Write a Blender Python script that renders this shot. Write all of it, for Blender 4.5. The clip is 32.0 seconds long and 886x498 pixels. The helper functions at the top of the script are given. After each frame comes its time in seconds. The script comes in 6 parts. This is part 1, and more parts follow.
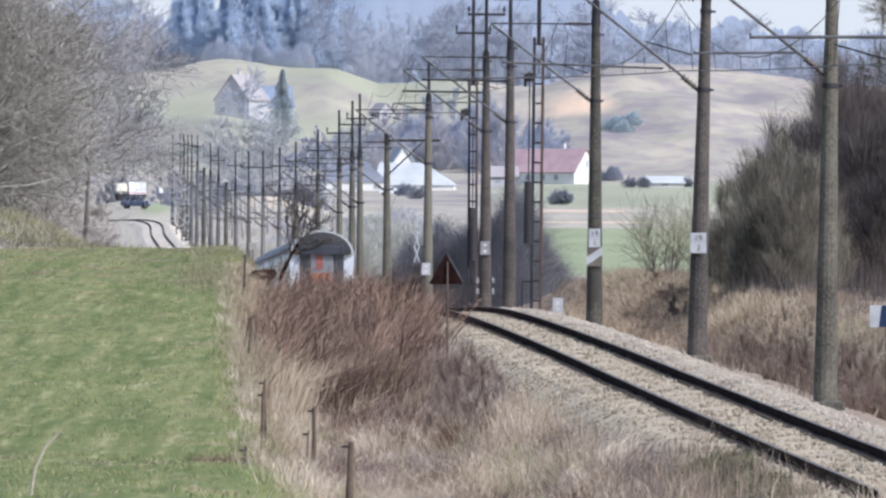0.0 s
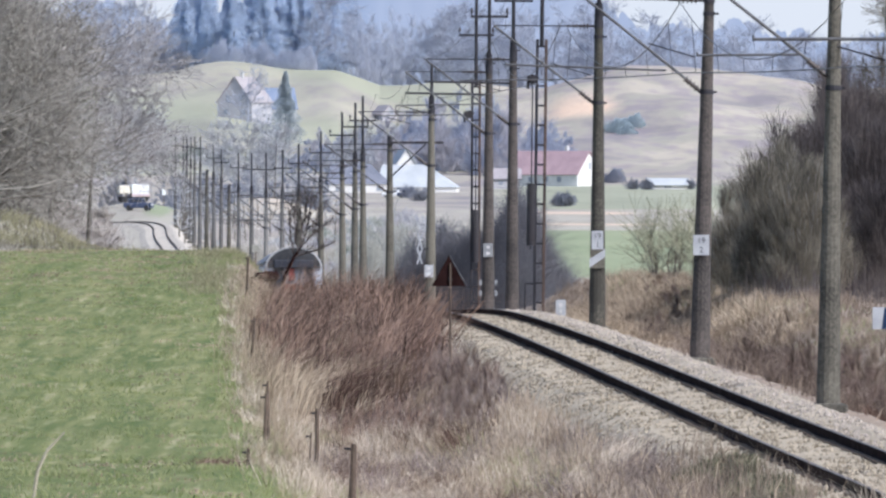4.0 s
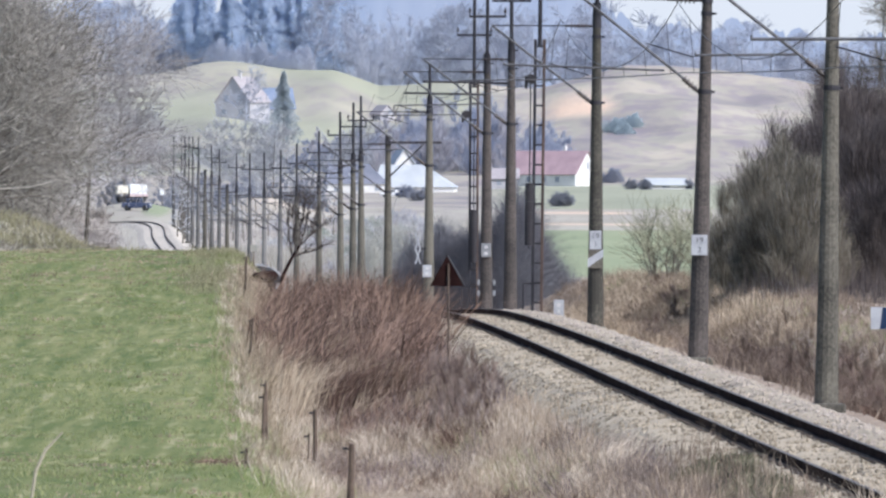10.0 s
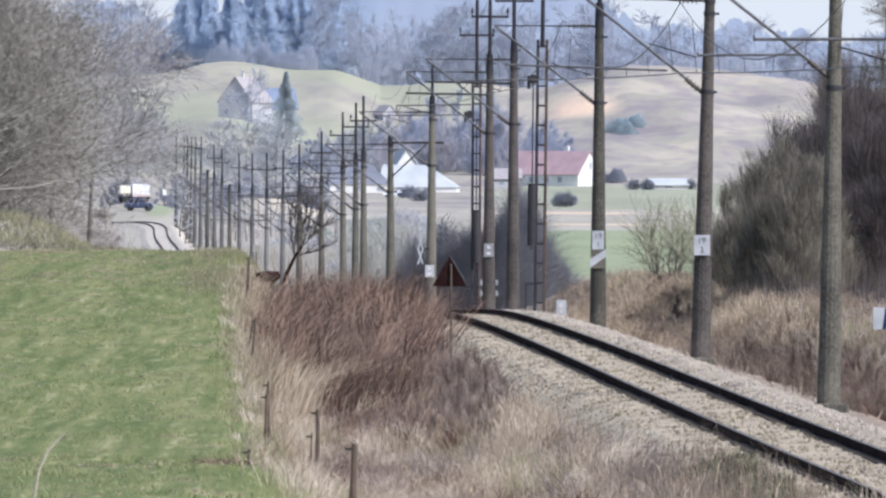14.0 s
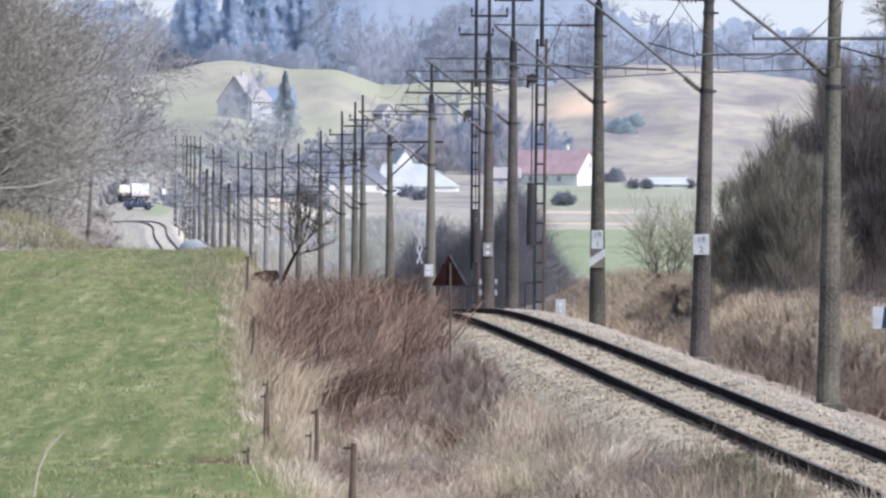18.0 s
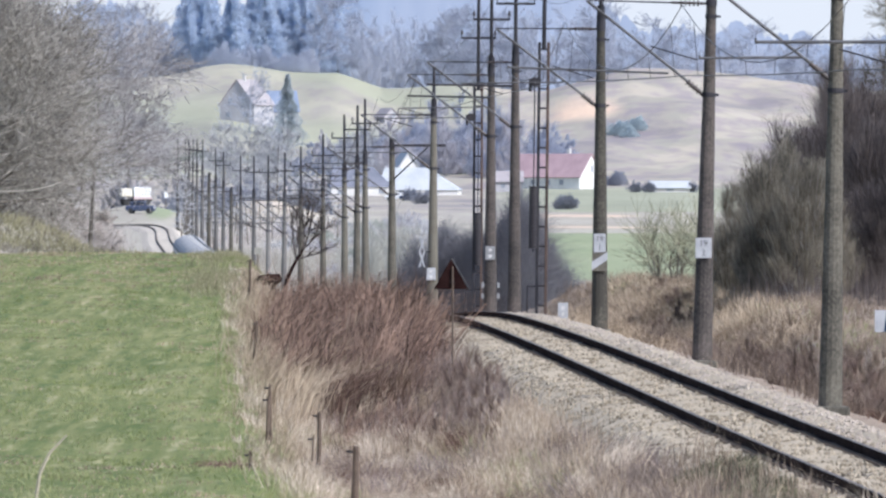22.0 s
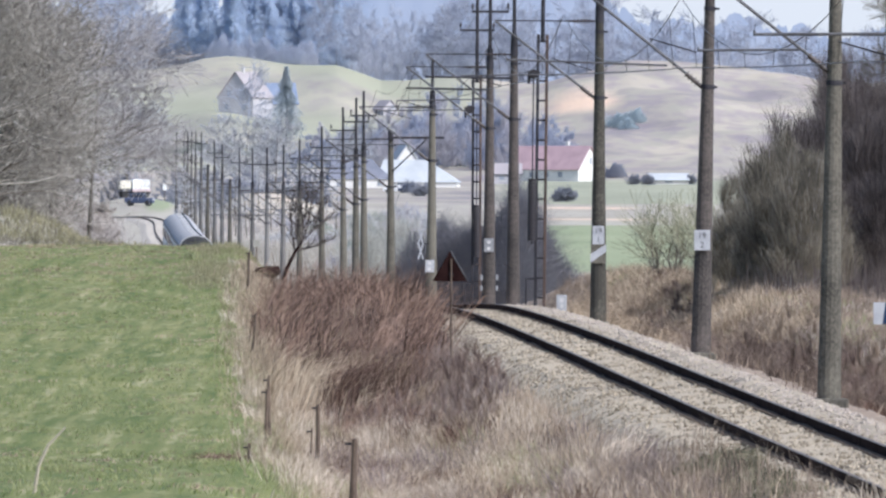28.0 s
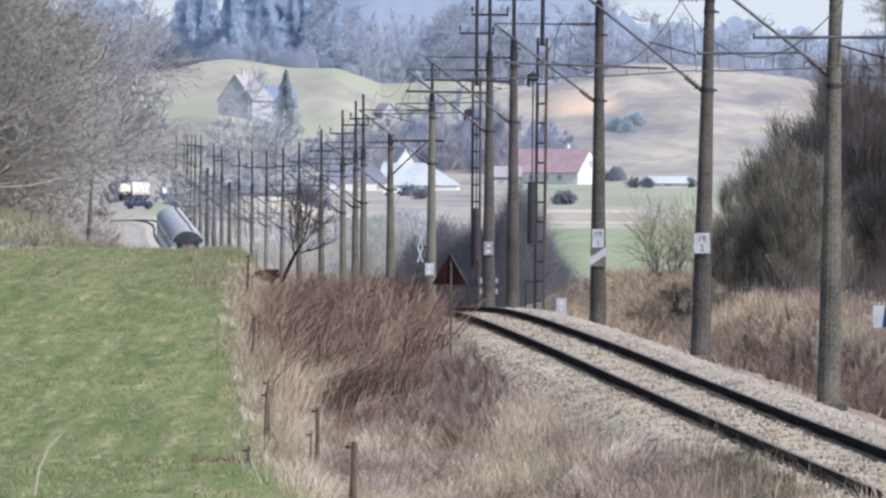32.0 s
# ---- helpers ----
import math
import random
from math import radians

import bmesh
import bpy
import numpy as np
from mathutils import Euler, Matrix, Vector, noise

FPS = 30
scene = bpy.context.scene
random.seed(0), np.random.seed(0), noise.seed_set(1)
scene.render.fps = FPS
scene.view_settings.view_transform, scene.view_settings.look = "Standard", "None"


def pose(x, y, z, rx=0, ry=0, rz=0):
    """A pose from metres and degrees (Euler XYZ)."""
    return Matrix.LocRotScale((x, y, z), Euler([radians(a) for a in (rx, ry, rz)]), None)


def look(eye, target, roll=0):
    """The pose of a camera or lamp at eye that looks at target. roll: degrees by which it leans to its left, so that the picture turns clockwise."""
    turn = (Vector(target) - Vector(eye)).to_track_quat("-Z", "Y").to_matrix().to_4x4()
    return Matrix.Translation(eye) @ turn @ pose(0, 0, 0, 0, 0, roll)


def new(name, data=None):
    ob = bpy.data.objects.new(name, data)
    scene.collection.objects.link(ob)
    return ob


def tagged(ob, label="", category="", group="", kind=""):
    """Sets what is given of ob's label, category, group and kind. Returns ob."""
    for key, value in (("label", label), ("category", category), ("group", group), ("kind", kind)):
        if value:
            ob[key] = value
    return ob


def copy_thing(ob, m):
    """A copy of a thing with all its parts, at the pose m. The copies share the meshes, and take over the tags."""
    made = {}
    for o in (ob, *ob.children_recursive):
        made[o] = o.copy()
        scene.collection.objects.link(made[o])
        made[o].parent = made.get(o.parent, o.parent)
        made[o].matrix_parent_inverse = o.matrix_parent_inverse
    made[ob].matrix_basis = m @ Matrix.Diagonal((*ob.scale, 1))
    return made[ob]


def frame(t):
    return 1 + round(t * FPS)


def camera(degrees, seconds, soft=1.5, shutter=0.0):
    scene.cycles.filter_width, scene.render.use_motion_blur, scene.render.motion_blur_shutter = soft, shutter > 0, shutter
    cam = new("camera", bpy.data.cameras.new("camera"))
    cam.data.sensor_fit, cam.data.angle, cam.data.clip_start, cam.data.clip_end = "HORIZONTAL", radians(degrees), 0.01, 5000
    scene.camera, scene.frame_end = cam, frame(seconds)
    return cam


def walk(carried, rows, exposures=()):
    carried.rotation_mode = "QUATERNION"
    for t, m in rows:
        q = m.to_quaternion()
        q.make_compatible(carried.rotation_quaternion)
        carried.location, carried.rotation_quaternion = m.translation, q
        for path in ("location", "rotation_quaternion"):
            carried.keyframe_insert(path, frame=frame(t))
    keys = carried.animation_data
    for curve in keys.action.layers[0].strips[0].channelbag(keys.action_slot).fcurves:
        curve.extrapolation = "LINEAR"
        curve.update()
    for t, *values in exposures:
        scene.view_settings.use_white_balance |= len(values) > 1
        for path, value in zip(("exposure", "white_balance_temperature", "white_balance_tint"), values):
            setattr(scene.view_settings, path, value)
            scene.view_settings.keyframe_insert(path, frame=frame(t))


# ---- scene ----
# Eye level is z = 0; the line of sight runs along +y; metres.

# ---------------------------------------------------------------- camera
cam = camera(3.4537, 32.0, soft=2.5)
SHAKE = [
    (0.0, 0.00000, 0.00000), (0.5, 0.01102, -0.00196), (1.0, 0.00679, -0.00793), (1.5, 0.00826, 0.00567),
    (2.0, 0.01379, -0.00066), (2.5, 0.00080, 0.00963), (3.0, 0.00671, -0.00461), (3.5, 0.01304, 0.00509),
    (5.5, 0.00198, 0.01040), (6.0, 0.01799, 0.00681), (6.5, 0.00732, 0.00664), (7.0, 0.00365, 0.00966),
    (7.5, 0.01377, 0.00227), (8.0, 0.00651, 0.00190), (8.5, 0.00938, 0.00916), (9.0, 0.01645, 0.00261),
    (9.5, 0.01422, 0.00311), (10.0, 0.00400, 0.00790), (10.5, 0.01371, 0.00260), (11.0, 0.00894, 0.00527),
    (11.5, 0.00758, 0.00519), (12.0, 0.00926, 0.00474), (12.5, 0.00815, 0.00880), (13.0, 0.01328, 0.01741),
    (13.5, 0.01510, 0.01127), (14.0, 0.01395, 0.00849), (14.5, 0.00772, 0.00392), (16.5, 0.01147, 0.00142),
    (17.0, 0.00732, 0.00847), (17.5, 0.00819, 0.00729), (18.0, 0.01112, 0.00552), (18.5, 0.00190, 0.00593),
    (19.0, 0.00878, 0.00315), (19.5, 0.00787, 0.00591), (20.0, 0.01044, -0.00482), (20.5, 0.01168, 0.00493),
    (21.0, 0.01337, 0.01108), (21.5, 0.00764, 0.00351), (22.0, 0.02000, 0.01912), (22.5, 0.01039, 0.01454),
    (23.0, 0.01079, 0.00824), (23.5, 0.01605, -0.00297), (24.0, 0.01255, 0.00648), (24.5, 0.01077, 0.00665),
    (25.0, 0.01360, 0.00158), (25.5, 0.00418, 0.01075), (27.5, 0.00879, -0.00381), (28.0, 0.01492, -0.01116),
    (28.5, 0.00400, 0.00830), (29.0, 0.01056, 0.00586), (29.5, 0.00878, 0.00246), (30.0, 0.00756, -0.00189),
    (30.5, 0.01777, -0.00495), (31.0, 0.00732, -0.00737), (31.5, 0.00511, -0.00137), (32.0, 0.01344, 0.00095),
]
BASE_PITCH = -0.3107
walk(cam, [(t, pose(0, 0, 0, 90 + BASE_PITCH + p, 0, w)) for t, w, p in SHAKE],
     exposures=((0.0, 0.62, 5930, 12), (2.0, 0.60, 5930, 12), (7.0, 0.64, 5930, 12), (13.0, 0.62, 5930, 12), (20.0, 0.69, 5930, 12), (24.0, 0.68, 5930, 12), (28.0, 0.63, 5930, 12), (32.0, 0.59, 5930, 12)))

# ---------------------------------------------------------------- light
world = bpy.data.worlds.new("sky")
scene.world = world
world.use_nodes = True
sky = world.node_tree.nodes.new("ShaderNodeTexSky")
sky.sky_type, sky.sun_disc = "NISHITA", False
sky.sun_elevation, sky.sun_rotation = radians(43), radians(130)
sky.air_density, sky.dust_density, sky.ozone_density = 0.9, 1.6, 1.2
world.node_tree.links.new(sky.outputs[0], world.node_tree.nodes["Background"].inputs[0])
world.node_tree.nodes["Background"].inputs[1].default_value = 0.125
sun_data = bpy.data.lights.new("sun", "SUN")
sun_data.energy, sun_data.angle, sun_data.color = 3.3, radians(1.5), (1.0, 0.95, 0.88)
sun = new("sun", sun_data)
SUN_AZ, SUN_EL = radians(130), radians(43)
sun_dir = Vector((math.sin(SUN_AZ) * math.cos(SUN_EL), math.cos(SUN_AZ) * math.cos(SUN_EL), math.sin(SUN_EL)))
sun.matrix_world = look(sun_dir * 50, (0, 0, 0))

# ---------------------------------------------------------------- materials
def surface(name, dark, light, scale=4.0, rough=0.85, bump=0.3, metal=0.0, fine=18.0, island=0.0, random_tint=0.0, spec=0.3, sheer=0.0, tint=0.0):
    m = bpy.data.materials.new(name)
    m.use_nodes = True
    nt = m.node_tree
    n, ln = nt.nodes, nt.links
    b = n["Principled BSDF"]
    b.inputs["Roughness"].default_value, b.inputs["Metallic"].default_value = rough, metal
    b.inputs["Specular IOR Level"].default_value = spec
    geo = n.new("ShaderNodeNewGeometry")
    co = n.new("ShaderNodeTexCoord")
    big, small = n.new("ShaderNodeTexNoise"), n.new("ShaderNodeTexNoise")
    big.inputs["Scale"].default_value, small.inputs["Scale"].default_value = scale, scale * fine
    big.inputs["Detail"].default_value, small.inputs["Detail"].default_value = 4, 3
    ln.new(co.outputs["Object"], big.inputs["Vector"])
    ln.new(co.outputs["Object"], small.inputs["Vector"])
    mix = n.new("ShaderNodeMath")
    mix.operation = "ADD"
    half = n.new("ShaderNodeMath")
    half.operation = "MULTIPLY_ADD"
    half.inputs[1].default_value, half.inputs[2].default_value = 0.8, -0.4
    ln.new(small.outputs["Fac"], half.inputs[0])
    ln.new(big.outputs["Fac"], mix.inputs[0])
    ln.new(half.outputs[0], mix.inputs[1])
    last = mix
    per_plant = n.new("ShaderNodeAttribute")
    per_plant.attribute_name = "tint"
    for source, amount in ((geo.outputs["Random Per Island"] if island else None, island),
                           (per_plant.outputs["Fac"] if tint else None, tint),
                           (n.new("ShaderNodeObjectInfo").outputs["Random"] if random_tint else None, random_tint)):
        if amount:
            step = n.new("ShaderNodeMath")
            step.operation = "MULTIPLY_ADD"
            step.inputs[1].default_value = amount
            ln.new(source, step.inputs[0])
            shift = n.new("ShaderNodeMath")
            shift.operation = "SUBTRACT"
            shift.inputs[1].default_value = amount / 2
            ln.new(last.outputs[0], shift.inputs[0])
            ln.new(shift.outputs[0], step.inputs[2])
            last = step
    ramp = n.new("ShaderNodeValToRGB")
    ramp.color_ramp.elements[0].position, ramp.color_ramp.elements[1].position = 0.3, 0.72
    ramp.color_ramp.elements[0].color, ramp.color_ramp.elements[1].color = (*dark, 1), (*light, 1)
    ln.new(last.outputs[0], ramp.inputs[0])
    ln.new(ramp.outputs[0], b.inputs["Base Color"])
    if sheer:
        thin_b, both = n.new("ShaderNodeBsdfTranslucent"), n.new("ShaderNodeMixShader")
        both.inputs[0].default_value = sheer
        ln.new(ramp.outputs[0], thin_b.inputs[0])
        ln.new(b.outputs[0], both.inputs[1])
        ln.new(thin_b.outputs[0], both.inputs[2])
        ln.new(both.outputs[0], n["Material Output"].inputs[0])
    if bump:
        bp = n.new("ShaderNodeBump")
        bp.inputs["Strength"].default_value, bp.inputs["Distance"].default_value = bump, 0.05
        ln.new(small.outputs["Fac"], bp.inputs["Height"])
        ln.new(bp.outputs[0], b.inputs["Normal"])
    return m


def ground_material():
    m = bpy.data.materials.new("ground")
    m.use_nodes = True
    nt = m.node_tree
    n, ln = nt.nodes, nt.links
    b = n["Principled BSDF"]
    b.inputs["Roughness"].default_value = 0.95
    b.inputs["Specular IOR Level"].default_value = 0.15
    geo = n.new("ShaderNodeNewGeometry")
    zone = n.new("ShaderNodeAttribute")
    zone.attribute_name = "zone"
    sep = n.new("ShaderNodeSeparateColor")
    ln.new(zone.outputs["Color"], sep.inputs[0])

    def noise_at(vec_scale, detail=4):
        mp = n.new("ShaderNodeMapping")
        mp.inputs["Scale"].default_value = vec_scale
        ln.new(geo.outputs["Position"], mp.inputs["Vector"])
        t = n.new("ShaderNodeTexNoise")
        t.inputs["Scale"].default_value, t.inputs["Detail"].default_value = 1.0, detail
        ln.new(mp.outputs[0], t.inputs["Vector"])
        return t.outputs["Fac"]

    def ramp(fac, a, c, lo=0.35, hi=0.68):
        r = n.new("ShaderNodeValToRGB")
        r.color_ramp.elements[0].position, r.color_ramp.elements[1].position = lo, hi
        r.color_ramp.elements[0].color, r.color_ramp.elements[1].color = (*a, 1), (*c, 1)
        ln.new(fac, r.inputs[0])
        return r.outputs[0]

    def blend(fac, a, c):
        x = n.new("ShaderNodeMix")
        x.data_type = "RGBA"
        ln.new(fac, x.inputs["Factor"])
        ln.new(a, x.inputs["A"])
        ln.new(c, x.inputs["B"])
        return x.outputs["Result"]

    coarse = noise_at((0.6, 0.018, 0.2))
    clump = noise_at((2.2, 1.0, 2.0))
    fine = noise_at((14, 7, 14), 3)
    broad = noise_at((0.05, 0.006, 0.05))
    straw = blend(fine, ramp(clump, (0.185, 0.14, 0.105), (0.33, 0.265, 0.20)), ramp(clump, (0.25, 0.195, 0.15), (0.40, 0.33, 0.255)))
    tuft = noise_at((2.6, 0.07, 0.5), 5)
    green = blend(ramp(coarse, (0, 0, 0), (1, 1, 1), 0.40, 0.62), ramp(tuft, (0.088, 0.118, 0.036), (0.185, 0.196, 0.076)), ramp(tuft, (0.13, 0.152, 0.054), (0.245, 0.24, 0.105)))
    green = blend(ramp(tuft, (0, 0, 0), (0.8, 0.8, 0.8), 0.63, 0.76), green, ramp(clump, (0.33, 0.31, 0.18), (0.46, 0.41, 0.27)))
    speck, thatch = noise_at((4.2, 0.2, 1.0), 6), noise_at((3.1, 0.26, 1.0), 6)
    green = blend(ramp(speck, (0, 0, 0), (0.7, 0.7, 0.7), 0.52, 0.64), green, ramp(clump, (0.066, 0.095, 0.03), (0.11, 0.14, 0.05)))
    green = blend(ramp(thatch, (0, 0, 0), (0.65, 0.65, 0.65), 0.56, 0.68), green, ramp(clump, (0.26, 0.26, 0.125), (0.37, 0.35, 0.2)))
    hillside = noise_at((0.04, 0.012, 0.05), 5)
    bands = n.new("ShaderNodeValToRGB")
    bands.color_ramp.elements[0].position, bands.color_ramp.elements[0].color = 0.38, (0.225, 0.205, 0.21, 1)
    bands.color_ramp.elements[1].position, bands.color_ramp.elements[1].color = 0.72, (0.44, 0.40, 0.335, 1)
    for at, c in ((0.46, (0.35, 0.315, 0.265, 1)), (0.52, (0.335, 0.315, 0.26, 1)), (0.6, (0.45, 0.395, 0.315, 1))):
        bands.color_ramp.elements.new(at).color = c
    ln.new(hillside, bands.inputs[0])
    tan = blend(ramp(broad, (0.0, 0.0, 0.0), (0.5, 0.5, 0.5)), bands.outputs[0], ramp(broad, (0.32, 0.295, 0.25), (0.39, 0.36, 0.30)))
    where = n.new("ShaderNodeSeparateXYZ")
    ln.new(geo.outputs["Position"], where.inputs[0])
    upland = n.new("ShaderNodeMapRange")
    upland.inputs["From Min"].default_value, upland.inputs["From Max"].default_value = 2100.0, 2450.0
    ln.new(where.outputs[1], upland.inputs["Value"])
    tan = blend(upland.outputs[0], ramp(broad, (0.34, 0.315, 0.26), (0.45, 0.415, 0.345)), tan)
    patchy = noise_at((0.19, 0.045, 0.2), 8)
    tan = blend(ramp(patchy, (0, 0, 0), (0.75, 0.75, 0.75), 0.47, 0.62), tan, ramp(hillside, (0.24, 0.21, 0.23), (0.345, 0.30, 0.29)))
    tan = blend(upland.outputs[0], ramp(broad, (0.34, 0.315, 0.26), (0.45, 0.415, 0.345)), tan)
    # upland lime is paler and greyer than the near lime, haze in its colour
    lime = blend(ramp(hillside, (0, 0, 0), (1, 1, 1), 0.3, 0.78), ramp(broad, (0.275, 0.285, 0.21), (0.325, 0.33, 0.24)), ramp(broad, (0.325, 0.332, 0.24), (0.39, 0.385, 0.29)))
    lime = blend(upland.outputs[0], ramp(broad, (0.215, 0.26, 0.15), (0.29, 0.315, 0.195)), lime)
    def soft(channel):
        add = n.new("ShaderNodeMath")
        add.operation = "MULTIPLY_ADD"
        add.inputs[1].default_value, add.inputs[2].default_value = 0.9, -0.45
        ln.new(clump, add.inputs[0])
        s = n.new("ShaderNodeMath")
        s.operation = "ADD"
        ln.new(add.outputs[0], s.inputs[0])
        ln.new(sep.outputs[channel], s.inputs[1])
        r = n.new("ShaderNodeMapRange")
        r.inputs["From Min"].default_value, r.inputs["From Max"].default_value = 0.3, 0.7
        ln.new(s.outputs[0], r.inputs["Value"])
        return r.outputs[0]
    c = blend(soft(0), straw, green)
    c = blend(soft(1), c, tan)
    c = blend(soft(2), c, lime)
    pit = n.new("ShaderNodeAttribute")
    pit.attribute_name = "sand"
    c = blend(pit.outputs["Fac"], c, ramp(clump, (0.66, 0.47, 0.33), (0.82, 0.63, 0.47)))
    ln.new(c, b.inputs["Base Color"])
    bp = n.new("ShaderNodeBump")
    bp.inputs["Strength"].default_value, bp.inputs["Distance"].default_value = 0.6, 0.08
    ln.new(fine, bp.inputs["Height"])
    ln.new(bp.outputs[0], b.inputs["Normal"])
    return m


M_GROUND = ground_material()
M_BALLAST = surface("ballast", (0.185, 0.156, 0.115), (0.37, 0.32, 0.244), 0.5, 0.95, 0.5, fine=40.0, island=0.6, spec=0.03)
M_BALLAST_GREY = surface("fresh ballast", (0.28, 0.242, 0.205), (0.42, 0.367, 0.315), 0.6, 0.95, 0.5, fine=40.0, island=0.2, spec=0.03)
M_RAIL = surface("rusty rail", (0.026, 0.019, 0.017), (0.055, 0.04, 0.035), 2.0, 1.0, 0.2, spec=0.0)
M_FARRAIL = surface("distance-paled rail", (0.16, 0.134, 0.122), (0.24, 0.207, 0.19), 2.0, 1.0, 0.1, spec=0.0)
M_SHADE_STAIN = surface("rail-shaded rusty stone", (0.12, 0.09, 0.068), (0.27, 0.21, 0.155), 6.0, 1.0, 0.5, spec=0.0)
M_RAILTOP = surface("worn rail head", (0.11, 0.098, 0.092), (0.2, 0.185, 0.175), 2.0, 0.9, 0.05, spec=0.1)
M_CONCRETE = surface("weathered concrete", (0.046, 0.043, 0.036), (0.132, 0.122, 0.099), 0.8, 0.9, 0.3, random_tint=0.4)
M_CONCRETE_DARK = surface("dark brown concrete", (0.036, 0.033, 0.031), (0.106, 0.09, 0.081), 0.8, 0.9, 0.3)
# mast concrete lightened to hold distance haze
M_CONCRETE_HAZED = surface("haze-paled weathered concrete", (0.09, 0.087, 0.085), (0.185, 0.178, 0.17), 0.8, 0.9, 0.2, random_tint=0.4)
M_STEEL = surface("dark galvanised steel", (0.014, 0.014, 0.018), (0.046, 0.045, 0.052), 2.0, 0.7, 0.1, metal=0.1, spec=0.2)
M_PALE_STEEL = surface("grey galvanised tube", (0.055, 0.055, 0.06), (0.125, 0.125, 0.13), 2.0, 0.6, 0.1, metal=0.2)
M_RUST = surface("rusted steel", (0.04, 0.03, 0.026), (0.115, 0.078, 0.064), 2.0, 0.8, 0.2)
M_BLACK = surface("black cast iron", (0.012, 0.011, 0.014), (0.035, 0.032, 0.036), 3.0, 0.7, 0.2)
M_WIRE = surface("copper wire", (0.06, 0.06, 0.065), (0.12, 0.115, 0.11), 1.0, 0.6, 0.0)
M_INSULATOR = surface("brown porcelain", (0.02, 0.016, 0.015), (0.06, 0.045, 0.04), 5.0, 0.4, 0.0)
M_WHITE = surface("white enamel", (0.68, 0.69, 0.70), (0.85, 0.86, 0.86), 3.0, 0.5, 0.05)
M_PLATE = surface("weathered white enamel", (0.29, 0.30, 0.32), (0.42, 0.43, 0.45), 3.0, 0.6, 0.05)
M_DULL = surface("dull grey enamel", (0.17, 0.175, 0.185), (0.25, 0.255, 0.265), 3.0, 0.7, 0.05)
M_INK = surface("black lettering", (0.07, 0.07, 0.075), (0.11, 0.11, 0.115), 3.0, 0.6, 0.0)
M_SIGNBACK = surface("dark sign back", (0.012, 0.006, 0.006), (0.03, 0.015, 0.014), 3.0, 0.95, 0.1, spec=0.0)
M_BLUE = surface("navy sign paint", (0.006, 0.018, 0.05), (0.015, 0.035, 0.085), 3.0, 0.5, 0.05)
M_POST = surface("weathered wood", (0.06, 0.045, 0.035), (0.17, 0.125, 0.095), 4.0, 0.9, 0.5, random_tint=0.2)
M_BARK = surface("grey bark", (0.075, 0.065, 0.055), (0.20, 0.18, 0.155), 1.5, 0.9, 0.3)
M_TWIG_GREEN = surface("lichen-grey twigs", (0.125, 0.118, 0.107), (0.375, 0.352, 0.313), 0.35, 0.9, 0.0, island=0.5)
M_TWIG_DARK = surface("grey-brown twigs", (0.07, 0.06, 0.058), (0.195, 0.166, 0.155), 0.4, 0.95, 0.0, island=0.5, spec=0.05, sheer=0.5, tint=0.5)
M_TWIG_OLIVE = surface("olive twigs", (0.115, 0.102, 0.081), (0.36, 0.328, 0.262), 0.4, 0.95, 0.0, island=0.5, spec=0.05, sheer=0.5, tint=0.5)
# paled for haze on the birch; nearer bush stems share it
M_TWIG_HAZE = surface("hazy grey-brown twigs", (0.32, 0.307, 0.307), (0.52, 0.497, 0.492), 0.4, 0.95, 0.0, island=0.5, spec=0.05, sheer=0.3)
M_STEM_BROWN = surface("dull brown stems", (0.08, 0.061, 0.051), (0.2, 0.156, 0.128), 0.4, 0.9, 0.0, island=0.4, spec=0.05, sheer=0.2, tint=0.45)
M_TWIG_PURPLE = surface("mauve twigs", (0.125, 0.10, 0.095), (0.25, 0.20, 0.185), 0.3, 0.9, 0.0, island=0.35, tint=0.45)
M_TWIG_DIP = surface("dark mauve twigs", (0.124, 0.122, 0.135), (0.205, 0.202, 0.218), 0.3, 1.0, 0.0, island=0.25, spec=0.0, sheer=0.3, tint=0.4)
M_TWIG_RED = surface("reddish brown canes", (0.058, 0.036, 0.028), (0.295, 0.198, 0.15), 0.7, 0.9, 0.0, island=0.7, tint=0.55)
M_BRAMBLE = surface("dark bramble", (0.06, 0.06, 0.035), (0.2, 0.19, 0.12), 1.5, 0.8, 0.0, island=0.6, tint=0.5)
M_STRAW = surface("dry straw stems", (0.215, 0.165, 0.115), (0.52, 0.42, 0.305), 0.35, 0.9, 0.0, island=0.4, spec=0.05, sheer=0.25, tint=0.45)
M_STRAW_BROWN = surface("brownish dry grass", (0.15, 0.115, 0.09), (0.35, 0.28, 0.215), 0.35, 0.9, 0.0, island=0.35, spec=0.05, sheer=0.25, tint=0.5)
M_STRAW_BRIGHT = surface("bleached straw", (0.42, 0.345, 0.265), (0.70, 0.60, 0.48), 0.35, 0.9, 0.0, island=0.35, spec=0.05, sheer=0.25, tint=0.35)
M_CANE_DARK = surface("dark brown canes", (0.055, 0.034, 0.027), (0.15, 0.095, 0.072), 0.6, 0.9, 0.0, island=0.5, spec=0.1, tint=0.4)
M_STALK = surface("cream stalk", (0.29, 0.26, 0.19), (0.41, 0.37, 0.28), 2.0, 0.8, 0.1)
M_BLADE = surface("meadow grass", (0.25, 0.285, 0.12), (0.38, 0.385, 0.20), 0.5, 0.9, 0.0, island=0.2, spec=0.0, sheer=0.5, tint=0.4)
M_OLIVE_GRASS = surface("dull olive grass", (0.20, 0.19, 0.11), (0.36, 0.33, 0.21), 0.5, 0.9, 0.0, island=0.3, spec=0.0, sheer=0.3, tint=0.4)
